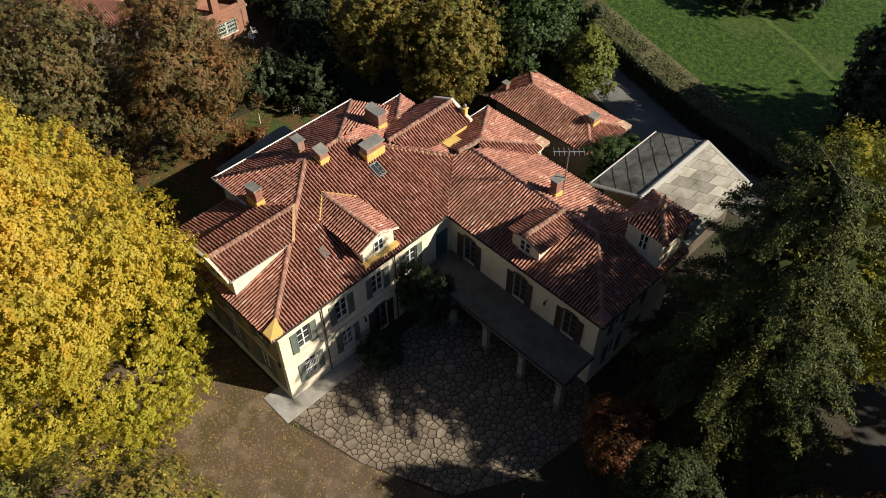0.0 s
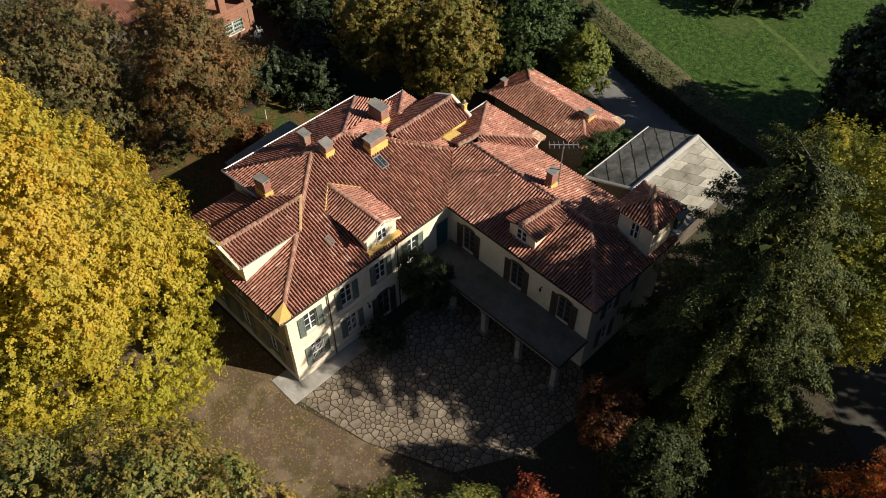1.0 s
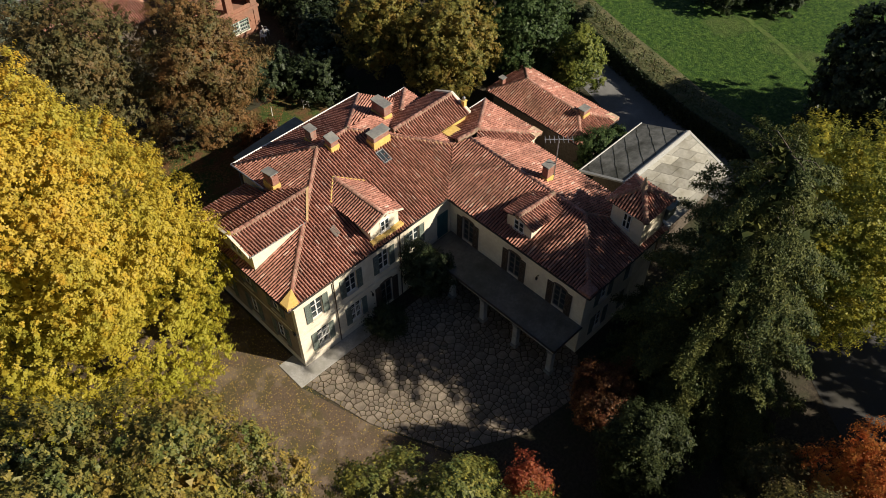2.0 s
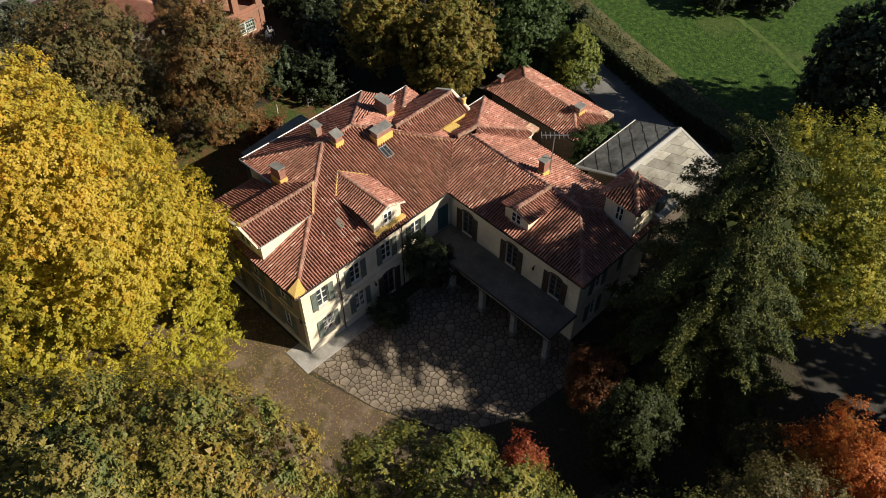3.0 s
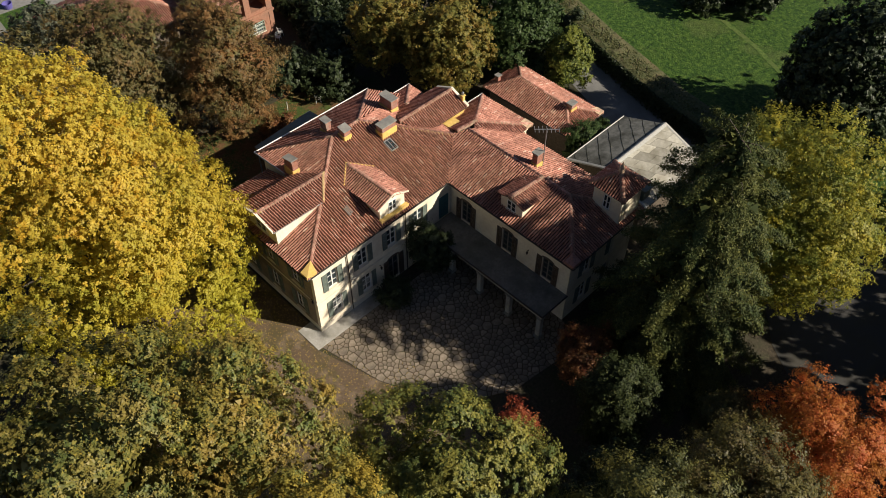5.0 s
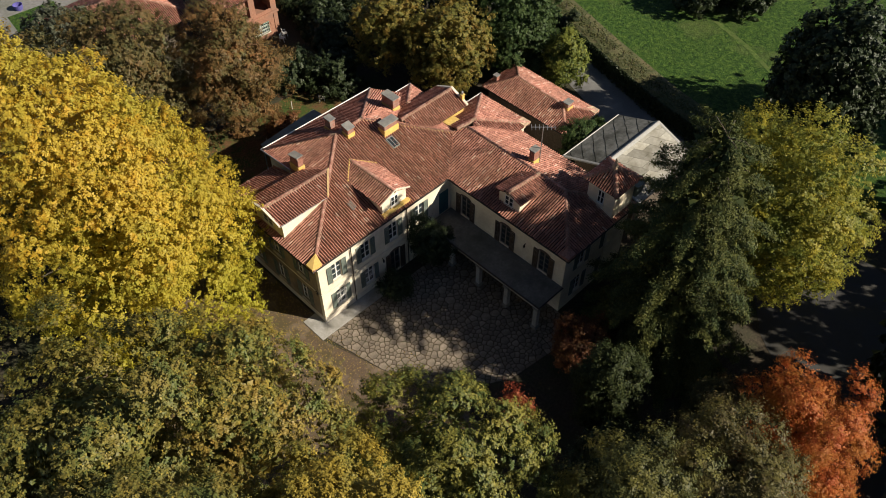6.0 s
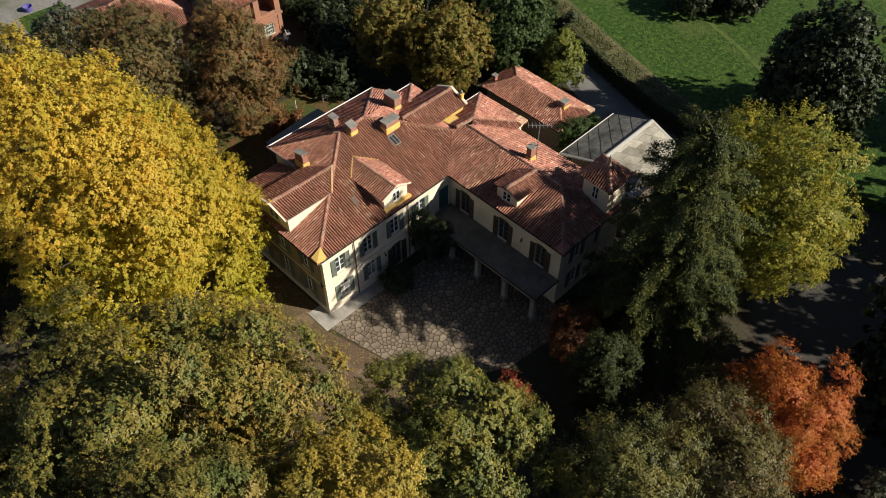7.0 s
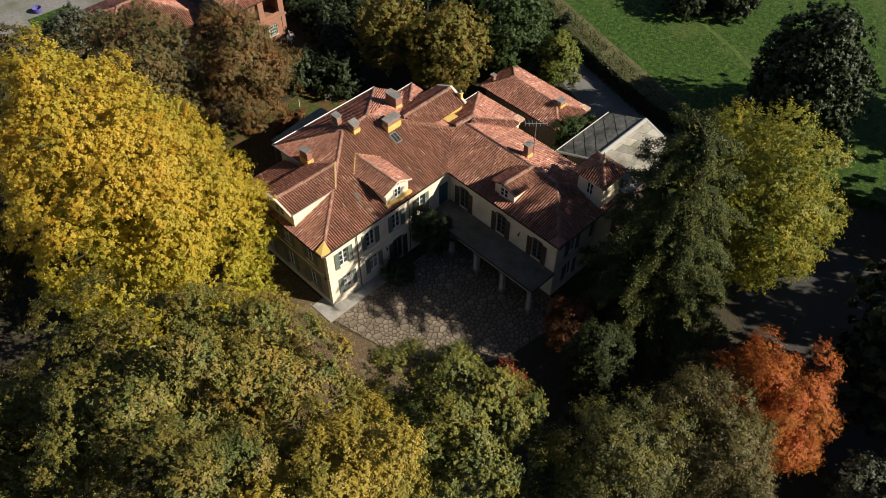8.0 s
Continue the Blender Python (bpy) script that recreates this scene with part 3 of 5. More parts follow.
part("hip_end", prism([(-0.5, -0.17, 6.93), (0.35, -0.17, 6.93), (0.55, 0.72, 7.2), (-0.5, 0.55, 6.93)], 0.25), M_YELLOW, villa, "ochre mortared hip end")
BA, BB = (17.65, 2.0, 8.05), (17.6, -8.4, 8.05)
BSW, BSE = (13.28, -12.4, ZE), (21.5, -12.4, ZE)
roof_slope(villa, [(13.25, -0.12, ZE), BSW, BB, BA, V])
roof_slope(villa, [BA, BB, BSE, (21.65, 0.6, 6.63)])
roof_slope(villa, [BSW, BSE, BB])
ridge(villa, (BA, BB), (BSW, BB), (BSE, BB))
part("hip_end", prism([(13.22, -12.45, 6.92), (14.1, -12.45, 6.92), (14.0, -11.7, 7.1), (13.22, -11.6, 6.92)], 0.25), M_RIDGE, villa)
# cross gable behind
C0, C1 = (13.75, 5.85, 8.85), (19.62, 5.85, 8.85)
roof_slope(villa, [(14.9, 4.1, 8.0), (19.74, 4.1, 8.0), C1, C0])
roof_slope(villa, [(19.7, 7.6, 8.0), (15.2, 7.8, 8.0), C0, C1])
ridge(villa, (C0, C1))
bm = prism([(14.9, 4.26, 7.96), (19.5, 4.26, 7.96), (19.5, 7.5, 7.96), (14.9, 7.5, 7.96)], 3.9)
part("gable_wall", bm, M_YELLOW, villa, "ochre plastered upper wall")
bm = bmesh.new()
gv = [bm.verts.new(p) for p in ((19.5, 4.3, 7.97), (19.5, 7.4, 7.97), (19.5, 5.85, 8.68), (19.25, 4.3, 7.97), (19.25, 7.4, 7.97), (19.25, 5.85, 8.68))]
for f in ((0, 1, 2), (3, 5, 4), (0, 2, 5, 3), (2, 1, 4, 5), (0, 3, 4, 1)):
    bm.faces.new([gv[i] for i in f])
part("gable_end", bm, M_YELLOW, villa)
part("verge", prism([(19.62, 4.05, 8.1), (19.84, 4.05, 8.1), (19.74, 5.85, 8.98), (19.52, 5.85, 8.98)], 0.16), M_TRIM, villa, "pale mortared verge")
part("verge", prism([(19.6, 7.65, 8.1), (19.8, 7.65, 8.1), (19.74, 5.85, 8.98), (19.52, 5.85, 8.98)], 0.16), M_TRIM, villa, "pale mortared verge")
# north-east hip
PN, PT = (18.85, 10.15, 7.25), (16.2, 7.7, 8.1)
roof_slope(villa, [(15.2, 10.15, 7.25), PN, PT, (15.2, 7.7, 8.1)])
roof_slope(villa, [PN, (18.85, 7.0, 7.25), PT])
ridge(villa, (PN, PT))
# east block
DN, DS, DT, DW = (22.65, 5.15, 6.9), (22.75, -0.35, 6.9), (18.85, 2.4, 7.98), (16.9, 2.6, 7.98)
roof_slope(villa, [DN, (17.2, 5.15, 6.9), DW, DT])
roof_slope(villa, [DS, DN, DT])
roof_slope(villa, [(19.2, -0.35, 6.9), DS, DT, (17.9, 1.7, 7.75)])
ridge(villa, (DN, DT), (DS, DT), (DW, DT))
part("hip_end", prism([(22.0, -0.42, 7.05), (22.82, -0.42, 7.05), (22.82, 0.45, 7.05), (21.9, 0.3, 7.25)], 0.2), M_MORTAR, villa)
part("parapet", boxes((16.95, 2.75, 6.8, 18.2, 4.15, 7.72), bevel=0.04), M_YELLOW, villa, "ochre plastered stub wall")
part("eaves_wall", boxes((19.6, -0.25, 6.5, 22.4, -0.15, 6.85)), M_PLASTER, villa)
# south dormer
dormer = part("dormer", boxes((6.75, 0.4, 6.6, 9.2, 0.62, 8.1), (6.75, 0.62, 6.6, 6.95, 4.0, 8.05), (9.0, 0.62, 6.6, 9.2, 4.0, 8.05), bevel=0.01), M_PLASTER, villa, "cream dormer with a tiled gable")
roof_slope(dormer, [(6.5, 0.25, 8.1), (7.97, 0.25, 8.72), (7.85, 5.25, 8.62), (6.5, 3.9, 8.1)], 0.1)
roof_slope(dormer, [(9.45, 0.25, 8.1), (7.97, 0.25, 8.72), (7.85, 5.25, 8.62), (9.4, 3.9, 8.1)], 0.1)
ridge(dormer, ((7.97, 0.25, 8.72), (7.85, 5.2, 8.62)))
part("gable_end", boxes((7.3, 0.42, 8.0, 8.65, 0.6, 8.3), (7.65, 0.42, 8.3, 8.3, 0.6, 8.48)), M_PLASTER, dormer)
part("fillet", tube([(7.85, 5.3, 8.66), (6.47, 3.95, 8.16)], 0.07, 6), M_YELLOW, dormer, "ochre mortar fillet")
part("fillet", tube([(7.85, 5.3, 8.66), (9.42, 3.95, 8.16)], 0.06, 6), M_YELLOW, dormer, "ochre mortar fillet")
part("barge_board", prism([(6.45, 0.2, 8.16), (6.45, 0.34, 8.16), (7.97, 0.34, 8.8), (7.97, 0.2, 8.8)], 0.12), M_TRIM, dormer, "pale gable edge")
part("barge_board", prism([(9.5, 0.2, 8.16), (9.5, 0.34, 8.16), (7.975, 0.34, 8.8), (7.975, 0.2, 8.8)], 0.12), M_TRIM, dormer, "pale gable edge")
part("apron", boxes((6.6, 0.05, 6.5, 9.35, 0.41, 7.02), bevel=0.03), M_YELLOW, dormer, "ochre base")
window(dormer, (7.97, 0.4, 7.15), (0, -1), 0.75, 0.95, shutters="", inset=-0.02, bars=1)
# west dormer
ld = part("dormer", boxes((0.0, 3.74, 6.7, 0.32, 7.1, 8.28), (0.32, 3.74, 6.7, 4.3, 4.08, 8.26), (0.32, 6.9, 6.7, 4.3, 7.1, 8.26), bevel=0.01), M_PLASTER, villa, "wide cream dormer with a tiled gable")
LR, LB = (-0.3, 5.58, 8.95), (5.9, 5.55, 8.75)
roof_slope(ld, [(-0.2, 3.68, 8.34), LR, LB, (4.3, 3.68, 8.28)], 0.06)
roof_slope(ld, [(-0.2, 7.45, 8.32), LR, LB, (4.6, 7.45, 8.26)], 0.1)
ridge(ld, (LR, LB))
part("verge", prism([(4.26, 3.7, 8.4), (4.4, 3.7, 8.4), (6.0, 5.55, 8.87), (5.8, 5.55, 8.87)], 0.3), M_OCHRE_BED, ld, "ochre mortared edge")
part("verge", prism([(-0.3, 3.68, 8.42), (-0.12, 3.68, 8.42), (-0.22, 5.58, 9.05), (-0.4, 5.58, 9.05)], 0.14), M_TRIM, ld, "pale edge board")
part("verge", prism([(-0.3, 7.5, 8.42), (-0.12, 7.5, 8.42), (-0.22, 5.58, 9.05), (-0.4, 5.58, 9.05)], 0.14), M_TRIM, ld, "pale edge board")
part("gable_end", boxes((0.12, 4.4, 8.26, 0.3, 6.7, 8.5), (0.12, 5.0, 8.5, 0.3, 6.1, 8.72)), M_PLASTER, ld)
window(ld, (0.0, 5.5, 7.2), (-1, 0), 1.2, 0.8, shutters="", inset=-0.02, bars=1)
gutter(ld, ((-0.2, 3.66, 8.26), (4.2, 3.66, 8.22)), r=0.04)
# terrace-side dormer
rd = part("dormer", boxes((14.15, -6.85, 6.8, 14.35, -4.75, 8.1), (14.35, -6.85, 6.8, 16.8, -6.67, 8.05), (14.35, -4.93, 6.8, 16.8, -4.75, 8.05), bevel=0.01), M_PLASTER, villa, "cream dormer with a tiled gable")
RR, RB = (13.85, -5.8, 8.7), (17.4, -5.9, 8.35)
roof_slope(rd, [(13.95, -7.1, 8.1), RR, RB, (16.9, -7.1, 7.95)], 0.1)
roof_slope(rd, [(13.95, -4.5, 8.1), RR, RB, (16.9, -4.5, 7.95)], 0.1)
ridge(rd, (RR, RB))
part("gable_end", boxes((14.17, -6.45, 8.08, 14.33, -5.15, 8.3), (14.17, -6.1, 8.3, 14.33, -5.5, 8.48)), M_PLASTER, rd)
window(rd, (14.15, -5.8, 7.1), (-1, 0), 0.85, 0.9, shutters="", inset=-0.02, bars=1)
# turret
tur = part("turret", boxes((18.72, -12.08, 0, 21.18, -9.6, 9.5), bevel=0.02), M_PLASTER, villa, "small square turret with a pyramid tile roof")
TP = (19.85, -10.85, 10.65)
c4 = [(18.4, -12.35, 9.5), (21.45, -12.35, 9.5), (21.45, -9.3, 9.5), (18.4, -9.3, 9.5)]
for a, b in zip(c4, c4[1:] + c4[:1]):
    roof_slope(tur, [a, b, TP], 0.1)
ridge(tur, *[(c, TP) for c in c4])
part("finial", tube([(19.85, -10.85, 10.3), (19.85, -10.85, 10.75), (19.85, -10.85, 11.15), (19.85, -10.85, 11.5)], [0.3, 0.24, 0.12, 0.03], 8), M_MORTAR, tur, "short pointed mortared finial")
part("side_box", boxes((21.2, -12.3, 7.6, 22.1, -11.2, 8.6), (21.1, -12.45, 8.6, 22.25, -11.05, 8.72), bevel=0.02), M_SHUTTER, tur, "small dark slate-clad box beside the turret")
window(tur, (18.72, -10.85, 7.75), (-1, 0), 0.6, 1.25, shutters="", inset=-0.02, bars=1, sill=True)
part("string_course", boxes((18.65, -12.15, 9.1, 21.25, -9.53, 9.22), bevel=0.01), M_TRIM, tur)
# gutters and pipes
gutter(villa, ((-0.52, -0.18, 6.62), (13.2, -0.18, 6.62)), ((-0.52, -0.18, 6.62), (-0.52, 10.75, 6.62)), ((13.2, -0.1, 6.62), (13.22, -12.45, 6.62)), ((13.22, -12.47, 6.62), (21.55, -12.47, 6.62)), mat=M_DARKMETAL)
gutter(villa, ((4.25, 12.22, 7.55), (15.9, 12.15, 7.45)), ((15.2, 10.27, 7.3), (18.95, 10.27, 7.3)), ((20.0, 5.27, 6.95), (22.75, 5.27, 6.95)), ((18.4, -9.22, 9.46), (21.5, -9.22, 9.46)), mat=M_WHITE, r=0.055)
gutter(villa, ((4.25, 12.22, 7.55), (4.2, 8.2, 8.0)), ((-0.5, 10.78, 6.64), (4.3, 10.78, 6.64)), mat=M_ZINC, r=0.06)
for x in (3.05, 8.75):
    part("downpipe", tube([(x, -0.16, 6.55), (x, -0.1, 6.3), (x, -0.09, 0.15)], 0.045, 8), M_BROWN_SHUTTER, villa, "brown rain pipe")
for x, y, z in ((-0.1, 0.6, 3.5), (6.0, -0.02, 2.75)):
    part("wall_lamp", tube([(x, y - 0.02, z), (x, y - 0.16, z + 0.05), (x, y - 0.2, z - 0.12), (x, y - 0.2, z - 0.3)], [0.04, 0.03, 0.09, 0.06], 8), M_DARKMETAL, villa, "black iron wall lamp")
part("wall_lamp", tube([(13.6, -8.2, 5.0), (13.45, -8.2, 5.05), (13.42, -8.2, 4.9), (13.42, -8.2, 4.72)], [0.04, 0.03, 0.09, 0.06], 8), M_DARKMETAL, villa, "black iron wall lamp")
# chimneys
chimney(villa, 12.3, 5.7, 8.75, 9.55, 1.4, 0.7, 0.45)
chimney(villa, 9.35, 7.1, 9.2, 9.95, 0.62, 0.66, 0.3, tilt=12)
chimney(villa, 9.1, 9.1, 8.8, 9.7, 0.5, 0.7, 0.15)
chimney(villa, 14.8, 8.2, 8.3, 9.3, 0.65, 1.35, 0.25)
chimney(villa, 4.75, 7.95, 8.2, 9.25, 0.5, 1.05, 0.35, tilt=-12)
chimney(villa, 18.65, -4.3, 7.75, 8.9, 0.65, 0.5, 0.3)
part("vent_post", boxes((19.55, 4.5, 7.3, 19.85, 4.8, 8.75), (19.5, 4.45, 8.75, 19.9, 4.85, 8.83), bevel=0.02), M_YELLOW, villa, "ochre plastered vent post")
part("vent_cowl", tube([(19.7, 4.65, 8.83), (19.7, 4.65, 9.05), (19.7, 4.65, 9.15)], [0.1, 0.12, 0.04], 8), M_ZINC, villa)
# skylights
for (x, y, w, h) in ((11.75, 4.6, 0.55, 0.9),):
    z = 6.7 + 0.3475 * (y + 0.12)
    m = Matrix.Translation((x, y, z + 0.12)) @ Matrix.Rotation(math.atan(0.3475), 4, "X")
    s = part("skylight", boxes((-w / 2 - 0.06, -h / 2 - 0.06, -0.12, -w / 2, h / 2 + 0.06, 0.06, m), (w / 2, -h / 2 - 0.06, -0.12, w / 2 + 0.06, h / 2 + 0.06, 0.06, m), (-w / 2, -h / 2 - 0.06, -0.12, w / 2, -h / 2, 0.06, m), (-w / 2, h / 2, -0.12, w / 2, h / 2 + 0.06, 0.06, m), (-0.02, -h / 2, -0.1, 0.02, h / 2, 0.04, m)), M_ZINC, villa, "small metal roof light")
    part("pane", boxes((-w / 2, -h / 2, -0.02, w / 2, h / 2, 0.01, m)), M_GLASS, s)
zp = 6.7 + 0.3475 * 2.32
m = Matrix.Translation((5.3, 2.2, zp + 0.115)) @ Matrix.Rotation(math.atan(0.3475), 4, "X")
part("lead_patch", boxes((-0.2, -0.4, -0.02, 0.02, 0.35, 0.02, m), (0.04, -0.3, -0.02, 0.24, 0.42, 0.015, m), bevel=0.008), M_LEAD, villa, "weathered lead-grey repair patch")
# terrace on its columns
terrace = part("terrace", boxes((10.85, -12.1, 2.86, 13.64, -0.1, 3.1), bevel=0.02), M_TERRACE, villa, "weathered flat terrace slab")
part("edge_beam", boxes((11.0, -11.95, 2.5, 11.32, -0.5, 2.855), (11.32, -11.95, 2.5, 13.6, -11.65, 2.855), bevel=0.015), M_CONCRETE, terrace)
gutter(terrace, ((10.8, -12.15, 3.08), (10.8, -0.3, 3.08)), ((10.8, -12.15, 3.08), (13.6, -12.15, 3.08)), mat=M_DARKMETAL)
for y in (-11.72, -8.72, -5.72, -2.72):
    c = part("column", boxes((11.0, y - 0.2, 0.3, 11.4, y + 0.2, 2.3), bevel=0.03), M_CONCRETE, terrace, "square stone column")
    part("base", boxes((10.94, y - 0.26, 0.0, 11.46, y + 0.26, 0.3), bevel=0.03), M_STONE, c)
    part("capital", boxes((10.94, y - 0.26, 2.3, 11.46, y + 0.26, 2.5), bevel=0.03), M_STONE, c)
# aerial on the roof
aerial = empty("aerial", "thin metal television aerial on the roof ridge", "aerial")
part("mast", tube([(19.0, -4.6, 7.5), (19.0, -4.6, 11.3)], 0.04, 6), M_ZINC, aerial)
d = Vector((0.7, -0.7, 0))
part("boom", tube([Vector((19.0, -4.6, 11.2)) - d * 0.95, Vector((19.0, -4.6, 11.2)) + d * 0.95], 0.03, 6), M_ZINC, aerial)
for i in range(7):
    p = Vector((19.0, -4.6, 11.2)) + d * (-0.9 + 0.3 * i)
    part("element", tube([p + Vector((-0.25, -0.25, 0)), p + Vector((0.25, 0.25, 0))], 0.02, 5), M_ZINC, aerial)

# ---- annex ----
annex = empty("annex", "low outbuilding with a hipped clay tile roof", "outbuilding")
part("wall", boxes((27.9, -0.5, 0, 31.9, 8.9, 2.95)), M_SHADEWALL, annex)
hip_roof(annex, 27.4, -0.95, 32.3, 9.3, 3.0, 3.95, (29.7, 1.3), (29.95, 7.0))
part("hip_end", prism([(31.6, -1.0, 3.2), (32.35, -1.0, 3.2), (32.35, -0.2, 3.2), (31.5, -0.1, 3.4)], 0.2), M_MORTAR, annex, "ochre mortared hip end")
c = chimney(annex, 29.9, 0.9, 3.6, 4.3, 0.7, 0.55, 0.35)
chimney(annex, 28.6, 8.6, 3.1, 3.9, 0.4, 0.4, 0.2)
gutter(annex, ((27.35, -1.0, 2.95), (27.35, 9.35, 2.95)), ((27.35, -1.0, 2.95), (32.3, -1.0, 2.95)), mat=M_DARKMETAL)
part("door", boxes((27.86, 3.0, 0, 27.9, 4.0, 2.1), bevel=0.01), M_BROWN_SHUTTER, annex)

# ---- barn ----
barn = empty("barn", "barn with a pale slab roof, darker on the north side", "barn")
bx0, bx1, by0, by1, bze, bzr, byr = 24.2, 32.1, -11.35, -3.2, 4.0, 5.55, -7.25
part("wall", boxes((bx0 + 0.8, by0 + 0.8, 0, bx1 - 0.6, by1 - 0.8, 3.9)), M_SHADEWALL, barn)
for x in (bx0 + 0.8, bx1 - 0.8):
    bm = bmesh.new()
    gv = [bm.verts.new((x + dx, y, z)) for dx in (0, 0.2) for y, z in ((by0 + 0.8, 3.9), (by1 - 0.8, 3.9), (byr, 5.35))]
    for f in ((0, 1, 2), (3, 5, 4), (0, 2, 5, 3), (2, 1, 4, 5), (0, 3, 4, 1)):
        bm.faces.new([gv[i] for i in f])
    bmesh.ops.recalc_face_normals(bm, faces=bm.faces[:])
    part("gable_end", bm, M_SHADEWALL, barn)
part("ridge_cap", tube([(bx0, byr, bzr + 0.03), (bx1, byr, bzr + 0.03)], 0.13, 8), M_FLASH, barn, "pale metal ridge cap")
part("verge", prism([(bx1 - 0.15, by0, bze + 0.08), (bx1 + 0.1, by0, bze + 0.08), (bx1 + 0.1, byr, bzr + 0.09), (bx1 - 0.15, byr, bzr + 0.09)], 0.14), M_FLASH, barn)
part("verge", prism([(bx0 - 0.1, by0, bze + 0.08), (bx0 + 0.15, by0, bze + 0.08), (bx0 + 0.15, byr, bzr + 0.09), (bx0 - 0.1, byr, bzr + 0.09)], 0.14), M_FLASH, barn)
part("verge", prism([(bx0 - 0.1, by1, bze + 0.08), (bx0 + 0.15, by1, bze + 0.08), (bx0 + 0.15, byr, bzr + 0.09), (bx0 - 0.1, byr, bzr + 0.09)], 0.14), M_FLASH, barn)
south = part("roof_slope", prism([(bx0, by0, bze), (bx1, by0, bze), (bx1, byr, bzr), (bx0, byr, bzr)], 0.08), M_DARKSLAB, barn, "pale slab roof side")
north = part("roof_slope", prism([(bx0, by1, bze), (bx1, by1, bze), (bx1, byr, bzr), (bx0, byr, bzr)], 0.08), M_DARKSLAB, barn, "darker slab roof side")
rng = random.Random(3)
# askew courses of slabs on the sunny side: x along the ridge, f down the slope
skew, cols, rows_n = 3.7, 10, 4
for i in range(cols):
    for j in range(rows_n + 1):
        f0, f1 = (j - 0.5 * (i % 2)) / rows_n, (j + 1 - 0.5 * (i % 2)) / rows_n
        x0 = bx0 - skew + i * (bx1 - bx0 + skew) / cols
        x1 = x0 + (bx1 - bx0 + skew) / cols
        cell = [(x0 + skew * f0, f0), (x1 + skew * f0, f0), (x1 + skew * f1, f1), (x0 + skew * f1, f1)]
        for a, b, c in ((-1, 0, -bx0), (1, 0, bx1), (0, -1, 0.0), (0, 1, 1.0)):
            cell = clip(cell, a, b, c) if len(cell) > 2 else []
        area = 0.5 * abs(sum(p[0] * q[1] - q[0] * p[1] for p, q in zip(cell, cell[1:] + cell[:1]))) if len(cell) > 2 else 0
        if area < 0.02:
            continue
        mx, mf = sum(p[0] for p in cell) / len(cell), sum(p[1] for p in cell) / len(cell)
        h = rng.uniform(0, 0.012)
        top = []
        for x, f in cell:
            x, f = mx + (x - mx) * 0.975, mf + (f - mf) * 0.965
            top.append((x, byr + (by0 - byr) * f, bzr + (bze - bzr) * f + 0.045 + h + 0.03 * (f - f0)))
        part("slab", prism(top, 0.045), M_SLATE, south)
# lapped sheet edges run askew and stepped over the darker side
for i in range(8):
    xe = 25.3 + 1.5 * i
    s0, s1 = max(0.0, (xe - bx1) / 4.9), min(1.0, (xe - bx0) / 4.9)
    steps = 8
    bm = bmesh.new()
    for k in range(steps):
        f0, f1 = s0 + (s1 - s0) * k / steps, s0 + (s1 - s0) * (k + 1) / steps
        jog = rng.uniform(-0.06, 0.06)
        quad = []
        for f, dx in ((f0, -0.022), (f0, 0.03), (f1, 0.03), (f1, -0.022)):
            quad.append((min(bx1, max(bx0, xe - 4.9 * f + dx + jog)), by1 + (byr - by1) * f, bze + (bzr - bze) * f))
        top = [bm.verts.new((x, y, z + 0.014)) for x, y, z in quad]
        low = [bm.verts.new((x, y, z + 0.002)) for x, y, z in quad]
        bm.faces.new(top)
        for q in range(4):
            bm.faces.new((top[q], low[q], low[(q + 1) % 4], top[(q + 1) % 4]))
    bmesh.ops.recalc_face_normals(bm, faces=bm.faces[:])
    part("lap_joint", bm, M_SHADE_SEAM, north)
part("eaves_strip", tube([(bx0, by1, bze + 0.03), (bx1, by1, bze + 0.03)], 0.06, 6), M_FLASH, barn)
# bent flashing pieces along the ridge
for i in range(9):
    x0 = bx0 + (bx1 - bx0) * i / 9
    x1 = x0 + (bx1 - bx0) / 9 + 0.06
    h = rng.uniform(0.05, 0.09)
    for sy, ye, ze in ((-1, by0, bze), (1, by1, bze)):
        k = 0.24 / abs(ye - byr)
        part("ridge_flashing", prism([(x0, byr, bzr + h + 0.03), (x1, byr, bzr + h + 0.03), (x1, byr + (ye - byr) * k, bzr + (ze - bzr) * k + h), (x0, byr + (ye - byr) * k, bzr + (ze - bzr) * k + h)], 0.015), M_FLASH, barn, "dull pale metal flashing")

# ---- lean-to behind the villa ----
lean = empty("lean_to", "long grey-green sheet canopy behind the villa", "canopy")
part("canopy_sheet", prism([(6.5, 14.2, 4.5), (12.8, 14.5, 4.5), (12.8, 16.75, 4.2), (6.5, 16.25, 4.2)], 0.08), M_CANOPY, lean)
for x in (6.6, 8.6, 10.8, 12.6):
    part("post", tube([(x, 16.05, 0), (x, 16.05, 4.15)], 0.06, 8), M_ZINC, lean)
part("beam", boxes((6.5, 15.98, 4.03, 12.8, 16.12, 4.14)), M_ZINC, lean)

# ---- neighbours ----
nb = empty("neighbour_house", "terracotta plastered house with a loggia behind the trees", "house")
NX, NY = 21.5, 34.1
part("wall", wall_panel((NX - 6.0, NY), (NX, NY), 0, 2.7, 0.35, [(2.75, 4.75, 0.75, 2.0)]), M_TERRACOTTA, nb)
part("wall", boxes((NX - 0.35, NY + 0.35, 0, NX, NY + 8.0, 2.7), (NX - 6.0, NY + 0.35, 0, NX - 5.65, NY + 8.0, 2.7), (NX - 5.65, NY + 7.65, 0, NX - 0.35, NY + 8.0, 2.7)), M_TERRACOTTA, nb)
